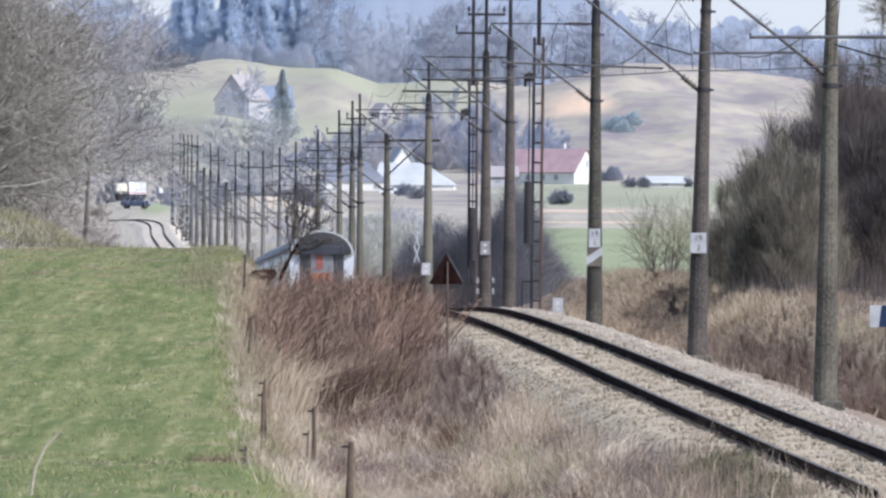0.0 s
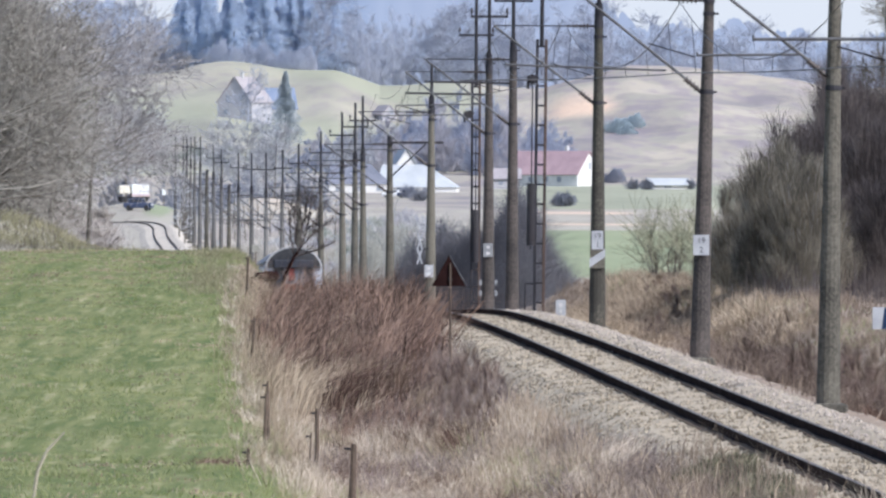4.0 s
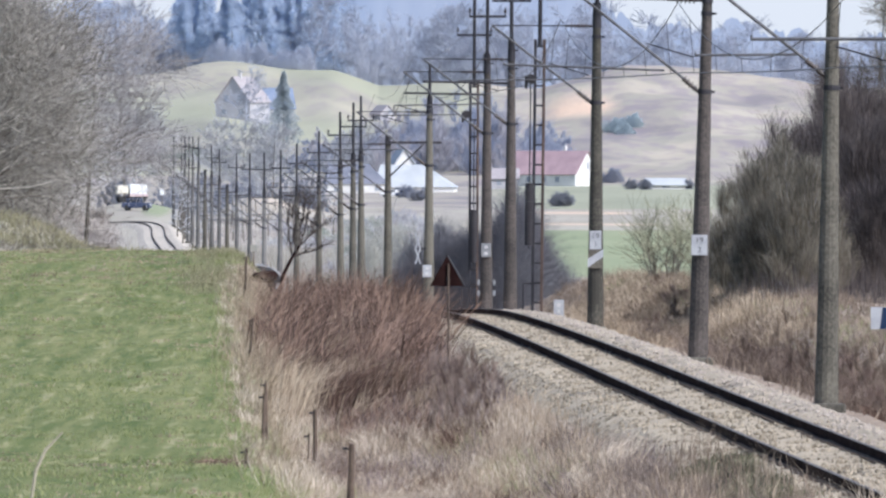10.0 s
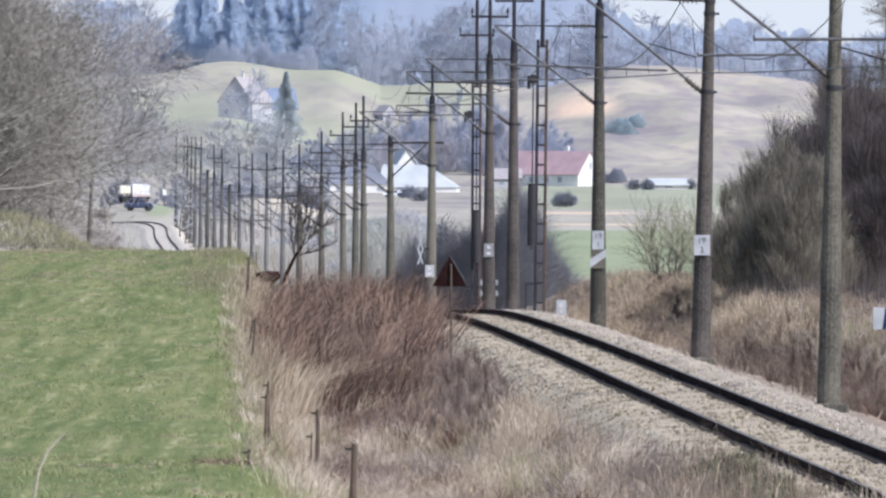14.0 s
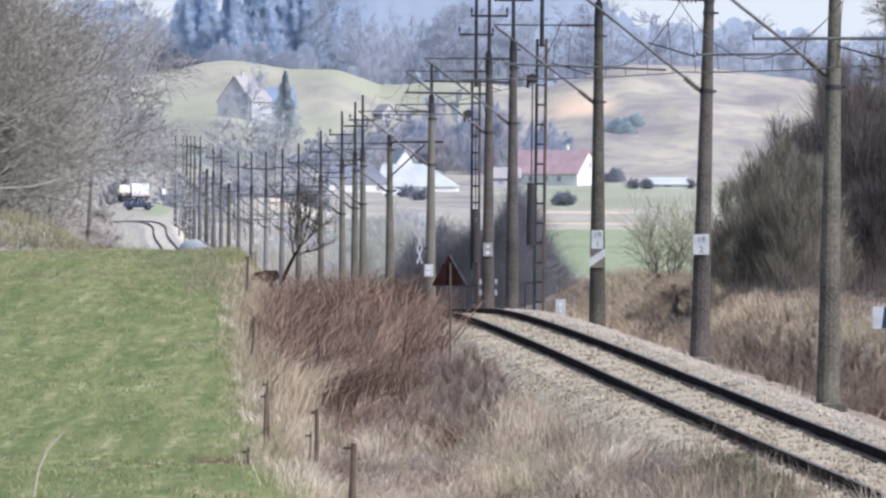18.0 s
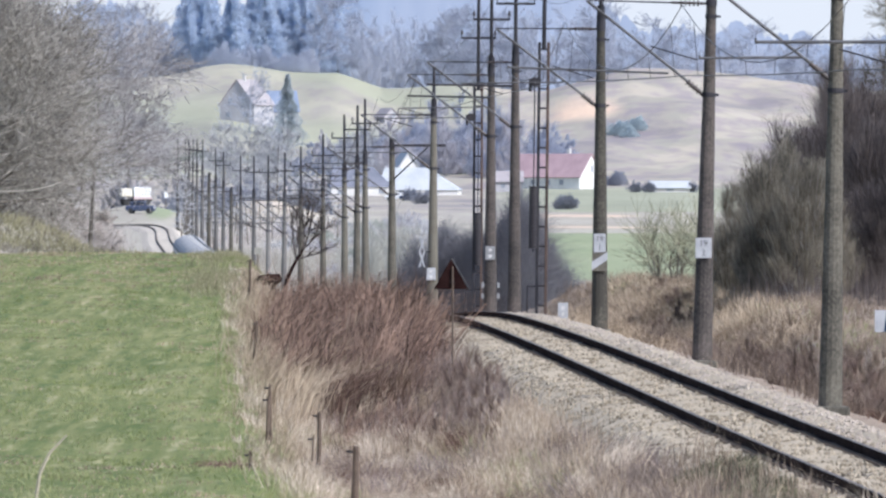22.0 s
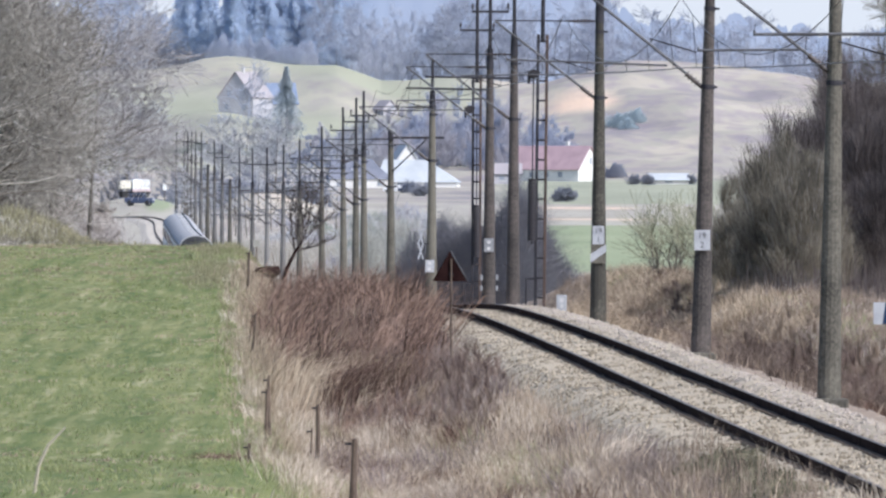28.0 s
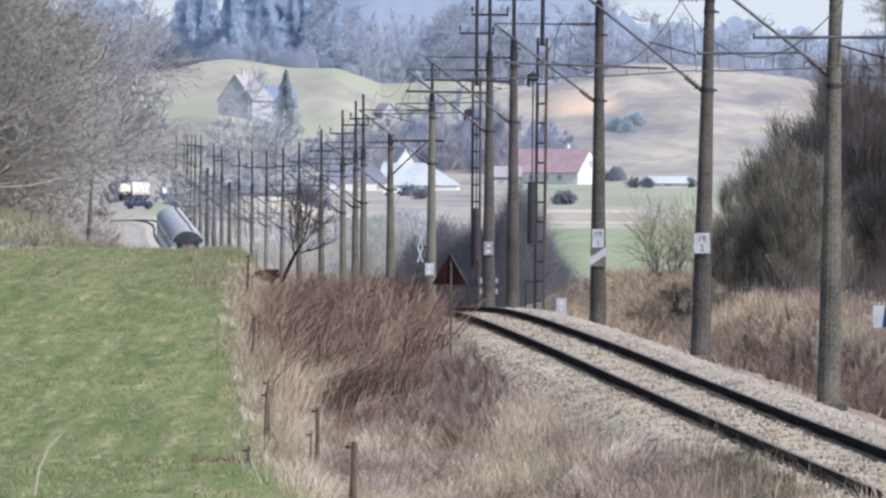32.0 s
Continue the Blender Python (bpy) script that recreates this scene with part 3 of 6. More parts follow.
ground = build_ground()
m_sky = bpy.data.materials.new("bright hazy sky")
m_sky.use_nodes = True
glow = m_sky.node_tree.nodes.new("ShaderNodeEmission")
glow.inputs[0].default_value, glow.inputs[1].default_value = (0.93, 0.965, 1.0, 1), 0.55
m_sky.node_tree.links.new(glow.outputs[0], m_sky.node_tree.nodes["Material Output"].inputs[0])
def ridge_backdrop():
    """Plain glowing sheet for the hazy wooded skyline far behind everything, with an uneven crown line."""
    rng = np.random.default_rng(91)
    xs = np.arange(-420, 420, 0.7)
    bb = xs / 4185.0
    crown = np.interp(bb, (-0.1, -0.0235, -0.0215, -0.0195, -0.0178, -0.0165, -0.0125, -0.0118, -0.009, -0.006, 0.0065, 0.0105, 0.0135, 0.02, 0.026, 0.1),
                      (46, 48, 47, 43, 42, 43, 45, 52, 58, 56, 54, 47, 42, 41, 38, 36))
    for wave, size in ((9.0, 2.2), (3.1, 1.3), (1.2, 0.8)):
        crown = crown + size * np.sin(xs / wave * 2 + rng.uniform(0, 6)) * np.sin(xs / wave * 0.77 + 1)
    crown = crown + rng.normal(0, 0.6, len(xs))
    n = len(xs)
    verts = [(x, 4185, 10) for x in xs] + [(x, 4185, z) for x, z in zip(xs, crown)]
    m = bpy.data.materials.new("glowing hazy wood sheet")
    m.use_nodes = True
    nt = m.node_tree
    geo, mp = nt.nodes.new("ShaderNodeNewGeometry"), nt.nodes.new("ShaderNodeMapping")
    mp.inputs["Scale"].default_value = (0.09, 1, 0.02)
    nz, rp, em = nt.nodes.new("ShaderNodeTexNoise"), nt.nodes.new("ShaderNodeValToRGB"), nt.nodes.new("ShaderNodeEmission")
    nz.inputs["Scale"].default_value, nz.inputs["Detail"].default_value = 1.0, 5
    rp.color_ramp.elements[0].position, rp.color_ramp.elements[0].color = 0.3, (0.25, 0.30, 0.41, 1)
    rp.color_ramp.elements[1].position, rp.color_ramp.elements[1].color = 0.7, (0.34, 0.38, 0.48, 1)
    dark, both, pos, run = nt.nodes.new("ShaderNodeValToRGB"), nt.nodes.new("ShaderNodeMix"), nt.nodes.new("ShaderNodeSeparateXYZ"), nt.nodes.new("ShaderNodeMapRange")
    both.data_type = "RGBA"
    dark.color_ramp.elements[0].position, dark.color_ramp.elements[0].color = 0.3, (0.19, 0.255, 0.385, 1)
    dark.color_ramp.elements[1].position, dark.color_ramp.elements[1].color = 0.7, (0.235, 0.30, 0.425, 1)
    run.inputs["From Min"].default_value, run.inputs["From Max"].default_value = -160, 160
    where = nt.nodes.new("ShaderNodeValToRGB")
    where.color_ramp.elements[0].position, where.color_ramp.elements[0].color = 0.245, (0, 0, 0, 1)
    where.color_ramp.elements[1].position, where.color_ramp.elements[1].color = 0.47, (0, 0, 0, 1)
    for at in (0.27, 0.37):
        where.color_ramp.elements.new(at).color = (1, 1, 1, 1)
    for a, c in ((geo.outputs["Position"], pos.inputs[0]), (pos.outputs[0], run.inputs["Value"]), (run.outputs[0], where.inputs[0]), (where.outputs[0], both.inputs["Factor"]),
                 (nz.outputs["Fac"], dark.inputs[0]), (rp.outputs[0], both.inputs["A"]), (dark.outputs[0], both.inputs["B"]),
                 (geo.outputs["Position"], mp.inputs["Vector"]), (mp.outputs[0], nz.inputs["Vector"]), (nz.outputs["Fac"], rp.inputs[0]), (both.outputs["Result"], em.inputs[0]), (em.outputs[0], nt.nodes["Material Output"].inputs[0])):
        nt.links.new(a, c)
    # emission gives the gaps between the trees a painted haze glow
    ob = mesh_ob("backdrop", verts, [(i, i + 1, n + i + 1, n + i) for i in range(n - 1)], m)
    return tagged(ob, "glowing sheet as the hazy blue-grey wooded ridge far away", "distance", kind="structure")


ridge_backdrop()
backdrop = mesh_ob("backdrop", [(-700, 4940, -30), (700, 4940, -30), (700, 4940, 420), (-700, 4940, 420)], [(0, 1, 2, 3)], m_sky)
tagged(backdrop, "plain bright hazy white sky beyond the hills", "sky", kind="structure")


def zg(x, y):
    return float(land(x, y))


# ---------------------------------------------------------------- railway track
def sweep(name, outline, stations, material, parent, label="", closed=True, jitter=0.0, smooth_shade=False):
    """Sweep an outline (offset from the axis, height over the rail head) along the line."""
    rng = np.random.default_rng(5)
    s = np.asarray(stations, float)
    ax, az = track_x(s), track_z(s)
    k = len(outline)
    off, hgt = np.array([p[0] for p in outline]), np.array([p[1] for p in outline])
    X = ax[:, None] + off[None, :]
    Z = az[:, None] + hgt[None, :] + CANT * np.clip(off, -1.6, 1.6)[None, :] / 1.5
    Y = np.repeat(s[:, None], k, 1)
    if jitter:
        Z = Z + rng.normal(0, jitter, Z.shape)
        X = X + rng.normal(0, jitter, X.shape)
    verts = np.stack([X, Y, Z], -1).reshape(-1, 3)
    n = len(s)
    faces = []
    for i in range(n - 1):
        for j in range(k if closed else k - 1):
            a, b = i * k + j, i * k + (j + 1) % k
            faces.append((a, b, b + k, a + k))
    return mesh_ob(name, verts.tolist(), faces, material, parent, label, smooth_shade)


track = thing("railway_track", Matrix.Identity(4), "single railway track of rusty rails on pale stone ballast", "track")
tagged(track, kind="structure")
ST_LONG = np.concatenate([np.arange(-180, 180, 20.0), np.arange(180, 700, 4.0), np.arange(700, 2200, 10.0)])
RAIL = [(-0.065, -0.18), (0.065, -0.18), (0.065, -0.155), (0.012, -0.14), (0.012, -0.05), (0.036, -0.04), (0.036, -0.006), (-0.036, -0.006), (-0.036, -0.04), (-0.012, -0.05), (-0.012, -0.14), (-0.065, -0.155)]
HEAD = [(-0.036, -0.006), (0.036, -0.006), (0.03, 0.002), (-0.03, 0.002)]
for side in (-0.75, 0.75):
    # past station 985 the rails switch to a copy paled for distance
    for run, steel, words in ((ST_LONG[ST_LONG < 1000], M_RAIL, "dark rusty steel rail"), (ST_LONG[ST_LONG > 985], M_FARRAIL, "brown rail paled with distance down the line")):
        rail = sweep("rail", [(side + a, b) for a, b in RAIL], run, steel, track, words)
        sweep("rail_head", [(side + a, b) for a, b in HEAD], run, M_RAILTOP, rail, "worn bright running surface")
# dark strips paint the rail's shade, with rust staining, onto the ballast
for side in (-0.75, 0.75):
    sweep("rust_stain", [(side - 0.19, -0.19), (side - 0.17, -0.155), (side + 0.15, -0.155), (side + 0.17, -0.19)], ST_LONG[ST_LONG < 720], M_SHADE_STAIN, track, "ballast along the rail, darkened for rail shade and rust", jitter=0.008)
ST_BED = np.concatenate([np.arange(-180, 180, 20.0), np.arange(180, 480, 0.6), np.arange(480, 2200, 8.0)])
BED = [(-3.3, -1.2), (-2.9, -0.85), (-2.5, -0.55), (-2.1, -0.36), (-1.75, -0.22), (-1.3, -0.2), (-0.9, -0.2), (-0.6, -0.2), (-0.2, -0.19), (0.2, -0.19), (0.6, -0.2), (0.9, -0.2), (1.2, -0.15), (1.5, -0.1), (1.9, -0.12), (2.2, -0.3), (2.6, -0.52), (3.0, -0.8)]
sweep("ballast_bed", BED, ST_BED[ST_BED < 1000], M_BALLAST, track, "pale buff crushed stone ballast", closed=False, jitter=0.024)
# far bed in a paler cream than the near ballast
sweep("ballast_bed", BED, np.arange(992, 2200, 8.0), M_PALEBED, track, "paler cream ballast far down the line", closed=False, jitter=0.02)


def scatter_stones(name, n, lo, hi, y0, y1, material, parent, label):
    rng = np.random.default_rng(hash_seed(name))
    y = y0 + (y1 - y0) * rng.random(n) ** 1.2
    o = lo + (hi - lo) * rng.random(n)
    prof = np.array(BED)
    z = track_z(y) + np.interp(o, prof[:, 0], prof[:, 1]) + CANT * np.clip(o, -1.6, 1.6) / 1.5
    x = track_x(y) + o
    r = 0.016 + 0.042 * rng.random(n) ** 2
    base = np.array([(1, 0, 0), (-1, 0, 0), (0, 1, 0), (0, -1, 0), (0, 0, 1), (0, 0, -1)], float)
    tri = np.array([(0, 2, 4), (2, 1, 4), (1, 3, 4), (3, 0, 4), (2, 0, 5), (1, 2, 5), (3, 1, 5), (0, 3, 5)])
    v = base[None] * (r[:, None, None] * rng.uniform(0.6, 1.3, (n, 6, 1)))
    ang = rng.random(n) * 6.28
    c, s = np.cos(ang)[:, None], np.sin(ang)[:, None]
    vx, vy = v[:, :, 0] * c - v[:, :, 1] * s, v[:, :, 0] * s + v[:, :, 1] * c
    tilt = rng.uniform(-0.6, 0.6, (n, 1))
    vz = v[:, :, 2] + vx * tilt
    verts = np.stack([vx + x[:, None], vy + y[:, None], vz + z[:, None] + 0.008], -1).reshape(-1, 3)
    faces = (tri[None] + 6 * np.arange(n)[:, None, None]).reshape(-1, 3)
    ob = mesh_ob(name, verts.tolist(), faces.tolist(), material, parent, label)
    ob["kind"] = "stuff"
    return ob


def hash_seed(text):
    return sum(ord(c) * (i + 3) for i, c in enumerate(text)) % 100003


scatter_stones("ballast_stones", 26000, -2.7, 1.3, 195, 440, M_BALLAST, track, "loose buff ballast stones")
scatter_stones("shoulder_stones", 9000, 1.0, 2.4, 195, 470, M_BALLAST_GREY, track, "fresh pinkish-grey ballast on the shoulder")

# ---------------------------------------------------------------- overhead line
MAST_STATIONS = [292, 347, 412, 489, 516, 592, 660, 715, 733, 759, 827, 902, 968, 1034, 1100, 1166, 1232, 1298, 1364, 1430, 1496, 1562, 1628, 1700, 1770, 1840, 1910]
LEANS = {292: 0.95, 347: 1.5, 412: 0.3, 489: 0.3, 516: 0.3, 592: 0.4}
OFFSET = 3.1


def cantilever(mast):
    """Inclined tube, top tie and registration arm reaching over the track."""
    part("strut", rod((-0.25, 0, 6.0), (-2.95, 0, 8.05), 0.033), M_PALE_STEEL, mast, "pale inclined cantilever tube")
    bm = rod((-0.12, 0, 5.88), (-0.5, 0, 6.18), 0.05)
    for k in range(4):
        p, q = Vector((-0.24 - 0.085 * k, 0, 5.98 + 0.068 * k)), Vector((-0.26 - 0.085 * k, 0, 5.996 + 0.068 * k))
        rod(p, q, 0.085, bm=bm, sides=10)
    part("insulator", bm, M_INSULATOR, mast)
    bm = rod((-0.1, 0, 8.05), (-0.95, 0, 8.05), 0.03)
    for k in range(5):
        rod((-0.3 - 0.1 * k, 0, 8.05), (-0.33 - 0.1 * k, 0, 8.05), 0.075, bm=bm, sides=10)
    part("tie_insulator", bm, M_INSULATOR, mast)
    part("tie", rod((-0.95, 0, 8.05), (-2.95, 0, 8.05), 0.018), M_STEEL, mast)
    bm = rod((-1.05, 0, 6.55), (-3.9, 0, 6.5), 0.022)
    rod((-3.9, 0, 6.5), (-3.9, 0, 6.3), 0.018, bm=bm)
    part("registration_tube", bm, M_PALE_STEEL, mast)
    part("steady_arm", rod((-3.7, 0, 6.48), (-2.75, 0, 6.22), 0.014), M_STEEL, mast)
    part("bracket", rod((-0.15, 0, 5.9), (-0.02, 0, 5.9), 0.07), M_STEEL, mast)


def top_crossarm(mast, foot, tip, arm=10.0):
    part("extension_pole", rod((0, 0, foot), (0, 0, tip), 0.07, 0.06, 10), M_STEEL, mast, "thin dark steel extension pole")
    bm = box(0, 0, arm, 1.3, 0.07, 0.08, 0.01)
    rod((-0.62, 0, arm), (-0.62, 0, arm + 0.16), 0.018, bm=bm)
    rod((0.62, 0, arm), (0.62, 0, arm + 0.16), 0.018, bm=bm)
    arm_ob = part("crossarm", bm, M_STEEL, mast)
    for sx in (-0.62, 0.62):
        bm = rod((sx, 0, arm + 0.14), (sx, 0, arm + 0.2), 0.055, 0.045, 10)
        rod((sx, 0, arm + 0.2), (sx, 0, arm + 0.3), 0.04, 0.025, 10, bm)
        part("pin_insulator", bm, M_INSULATOR, arm_ob)


def concrete_mast(extension=True, concrete=None):
    concrete = concrete or M_CONCRETE
    m = thing("catenary_mast", Matrix.Identity(4), "tapered weathered concrete catenary mast with steel cantilever", "catenary mast", "masts along the railway")
    part("post", rod((0, 0, -1.3), (0, 0, 8.4), 0.256, 0.113, 14), concrete, m, "tapered grey concrete post")
    for z, r in ((5.9, 0.166), (7.75, 0.14), (8.35, 0.13)):
        bm = rod((0, 0, z - 0.05), (0, 0, z + 0.05), r, r, 14)
        box(0.16, 0, z, 0.14, 0.05, 0.05, 0, bm)
        part("clamp_band", bm, M_STEEL, m)
    part("footing", box(0, 0, -0.62, 0.75, 0.75, 0.5, 0.05), M_CONCRETE, m, "concrete footing block")
    cantilever(m)
    part("top_sleeve", rod((0, 0, 8.0), (0, 0, 8.7 if extension else 8.45), 0.138, 0.11, 14), M_STEEL, m, "dark steel sleeve on the mast head")
    if extension:
        top_crossarm(m, 8.2, 11.2)
    return m


def steel_mast():
    m = thing("tensioning_mast", Matrix.Identity(4), "narrow rusty steel ladder mast with black counterweights", "catenary mast", "tensioning masts")
    for sx in (-0.14, 0.14):
        part("leg", box(sx, 0, 3.5, 0.09, 0.12, 9.6, 0.01), M_STEEL if sx < 0 else M_RUST, m, "dark channel-section leg" if sx < 0 else "rusted channel-section leg")
    for k in range(15):
        part("rung", box(0, 0.02, -0.6 + 0.62 * k, 0.26, 0.05, 0.06), M_STEEL, m)
    top_crossarm(m, 8.1, 12.0)
    w = part("weight_rod", rod((-0.28, -0.2, 1.6), (-0.28, -0.2, 7.0), 0.02), M_STEEL, m)
    disc = bmesh.new()
    rod((0, 0, 0), (0, 0, 0.108), 0.135, 0.135, 12, disc)
    first = part("weight_disc", disc, M_BLACK, w, "black cast iron disc")
    first.location = (-0.28, -0.2, 1.72)
    for k in range(1, 17):
        d = new("weight_disc", first.data)
        d.parent, d.location = w, (-0.28, -0.2, 1.72 + 0.115 * k)
    wheel = part("tension_wheel", rod((-0.28, -0.05, 7.05), (-0.28, -0.14, 7.05), 0.15, 0.15, 16), M_BLACK, m, "dark pulley wheel")
    bm = bmesh.new()
    rod((-0.42, 0, 6.75), (-0.42, 0, 7.15), 0.045, bm=bm)
    box(-0.25, 0, 7.1, 0.4, 0.05, 0.05, 0, bm)
    part("feeder_switch", bm, M_BLACK, m)
    bm = box(-0.28, -0.2, 0.62, 0.36, 0.08, 0.06)
    box(-0.44, -0.2, 0.05, 0.05, 0.06, 1.2, 0, bm)
    box(-0.12, -0.2, 0.05, 0.05, 0.06, 1.2, 0, bm)
    part("weight_guide", bm, M_STEEL, m)
    return m


def mast_pose(s, lean=0.0, off=OFFSET):
    turn = -math.degrees(math.atan(float(track_x(s + 1) - track_x(s - 1)) / 2))
    return pose(float(track_x(s)) + off, s, float(mast_z(s)), 0, lean, turn)


# masts past station 950 use the concrete paled for haze
tall, low, pale = concrete_mast(), concrete_mast(False), concrete_mast(True, M_CONCRETE_HAZED)
tagged(pale, "slender concrete catenary mast paled for haze down the line")
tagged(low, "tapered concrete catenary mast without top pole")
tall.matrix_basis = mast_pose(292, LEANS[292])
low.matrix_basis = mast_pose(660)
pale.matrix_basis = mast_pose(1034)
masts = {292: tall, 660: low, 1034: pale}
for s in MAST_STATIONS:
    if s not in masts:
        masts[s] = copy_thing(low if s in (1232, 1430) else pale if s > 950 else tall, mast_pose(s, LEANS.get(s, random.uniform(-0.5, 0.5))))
top_z = 1.29 - float(mast_z(660))
part("crossarm", box(1.15, -0.16, top_z, 2.5, 0.1, 0.11), M_BLACK, low, "dark steel crossarm")
part("brace", rod((0.08, -0.16, top_z - 1.5), (1.6, -0.16, top_z - 0.08), 0.035), M_STEEL, low)
# these posts take a darker copy of the mast concrete
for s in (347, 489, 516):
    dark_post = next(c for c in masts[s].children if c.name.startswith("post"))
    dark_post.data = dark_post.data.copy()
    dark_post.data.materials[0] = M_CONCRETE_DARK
    dark_post["label"] = "darker brownish concrete post"
near_mast = copy_thing(tall, mast_pose(228, 0.5))
for mast, tube in ((masts[292], ((-0.7, 6.55), (-2.72, 6.5))), (masts[347], ((-0.97, 6.38), (-4.77, 6.42))), (near_mast, ((-0.9, 6.62), (-5.0, 6.58)))):
    for c in mast.children:
        if c.name.startswith("registration_tube"):
            c.data = c.data.copy()
            bm = rod((tube[0][0], 0, tube[0][1]), (tube[1][0], 0, tube[1][1]), 0.026)
            rod((tube[1][0], 0, tube[1][1] - 0.03), (tube[1][0], 0, tube[1][1] + 0.06), 0.018, bm=bm)
            bm.to_mesh(c.data)
            bm.free()
        if mast is masts[292] and c.name.startswith(("strut", "insulator", "tie", "steady_arm", "bracket")):
            c.location.z = 0.24
for c in list(masts[592].children):
    if c.name.startswith("extension_pole"):
        c.data = c.data.copy()
        bm = rod((0, 0, 8.2), (0, 0, 10.0), 0.07, 0.06, 10)
        bm.to_mesh(c.data)
        bm.free()
    if c.name.startswith("crossarm"):
        for piece in (*c.children, c):
            bpy.data.objects.remove(piece)
for sx in (-0.27, 0.27):
    for z in (0.28, 0.66):
        part("cable_guard", box(sx, -0.1, z, 0.1, 0.06, 0.2, 0.015), M_DULL, masts[516], "dull white cable guard")
for s in (489, 516):
    part("crossbar", rod((-0.1, 0, 7.26), (-2.95, 0, 7.3), 0.036), M_STEEL, masts[s], "dark horizontal steel bar")
lattice = steel_mast()
lattice.matrix_basis = mast_pose(462, 0.7)
lattice_2 = copy_thing(lattice, mast_pose(547, 0.3, 3.55))
for c in lattice_2.children:
    if c.name.startswith("weight_rod"):
        c.location = (0.28, 0.0, -0.17)
for c in lattice.children:
    if c.name.startswith("weight_rod"):
        c.location = (0.0, 0.0, 0.1)


def wire(name, pts, radius, parent):
    """A thin four-sided wire along points."""
    p = np.array(pts, float)
    ring = np.array([(radius, 0, 0), (0, 0, radius), (-radius, 0, 0), (0, 0, -radius)])
    verts = (p[:, None] + ring[None]).reshape(-1, 3)
    faces = []
    for i in range(len(p) - 1):
        for j in range(4):
            a, b = 4 * i + j, 4 * i + (j + 1) % 4
            faces.append((a, b, b + 4, a + 4))
    return mesh_ob(name, verts.tolist(), faces, M_WIRE, parent)


line = thing("overhead_line", Matrix.Identity(4), "dark overhead contact line strung over the railway track", "overhead wire")
SUPPORTS = [90, 160, 228] + [s for s in MAST_STATIONS if s not in (516, 733)]
contact, carrier, feeder_a, feeder_b, droppers = [], [], [], [], []
for i, (a, b) in enumerate(zip(SUPPORTS, SUPPORTS[1:])):
    zig_a, zig_b = (0.25 if i % 2 else -0.25), (-0.25 if i % 2 else 0.25)
    for k in range(12):
        t = k / 12
        s = a + (b - a) * t
        x0, z0 = float(track_x(s)), float(mast_z(s))
        zig = zig_a + (zig_b - zig_a) * t
        sag = 4 * t * (1 - t)
        contact.append((x0 + zig, s, z0 + 6.2 - 0.04 * sag))
        carrier.append((x0 + zig * 0.6, s, z0 + 7.6 - 1.22 * sag))
        chord = float(mast_z(a)) * (1 - t) + float(mast_z(b)) * t
        chx = float(track_x(a)) * (1 - t) + float(track_x(b)) * t
        feeder_a.append((chx + OFFSET - 0.62, s, chord + 10.3 - 0.8 * sag))
        feeder_b.append((chx + OFFSET + 0.62, s, chord + 10.3 - 0.8 * sag))
        if k % 2 and a < 1000:
            droppers.append((contact[-1], carrier[-1]))
wire("contact_wire", contact, 0.011, line)
wire("carrier_wire", carrier, 0.011, line)
wire("top_wire", feeder_a, 0.008, line)
wire("top_wire", feeder_b, 0.008, line)
for lo_p, hi_p in droppers:
    wire("dropper", [lo_p, hi_p], 0.006, line)

# ---------------------------------------------------------------- signs on and beside the masts
def mast_plate(s, z, w, h, lines, off=OFFSET, dx=0.0, face=None):
    x, y = float(track_x(s)) + off + dx, s - 0.27
    p = thing("number_plate", pose(x, y, float(mast_z(s)) + z), "white enamel number plate fixed to a concrete mast", "sign", "mast number plates")
    board = part("board", box(0, 0, 0, w, 0.012, h, 0.004), face or M_PLATE, p)
    part("mounting_strap", box(0, 0.1, 0, 0.05, 0.2, 0.06), M_STEEL, p)
    for k, text in enumerate(lines):
        zz = h * (0.22 - 0.46 * k)
        if text:
            lettering(text, h * 0.42, 0, -0.012, zz, M_INK, board)
        else:
            part("lettering", box(0, -0.01, zz, w * 0.32, 0.006, h * 0.2), M_GREYPLASTER, board)
    return p


mast_plate(347, 2.28, 0.38, 0.48, ("19", "2"), dx=0.02)
mast_plate(412, 2.05, 0.33, 0.52, ("19", "1"))
mast_plate(516, 1.8, 0.34, 0.48, ("", ""), face=M_DULL)
mast_plate(592, 1.65, 0.36, 0.5, ("", ""), dx=-0.05)

# slanting white band painted on a sheet round one mast
band = thing("striped_band", pose(float(track_x(412)) + OFFSET, 411.72, float(mast_z(412)) + 1.55), "grey band with a slanting white stripe on a mast", "sign")
bm = prism([(-0.22, -0.27), (0.22, 0.03), (0.22, 0.25), (-0.22, -0.03)], -0.006, 0.006)
part("stripe", bm, M_PLATE, band, "slanting white stripe")
part("backing", box(0, 0.02, -0.01, 0.42, 0.012, 0.56), M_CONCRETE, band)
part("strap", box(0, 0.14, 0.0, 0.05, 0.24, 0.05), M_STEEL, band)

# lozenge lattice sign, two stacked crosses of white slats
cross = thing("lozenge_sign", pose(float(track_x(592)) + 2.68, 591.6, float(mast_z(592)) + 2.55), "white lozenge-shaped slatted railway sign on a mast", "sign")
for z in (0.3, -0.3):
    for a in (18, -18):
        part("slat", box(0, 0.01 if a > 0 else -0.01, z, 0.058, 0.015, 0.68, 0, rot=Matrix.Rotation(radians(a), 4, "Y")), M_PLATE, cross)
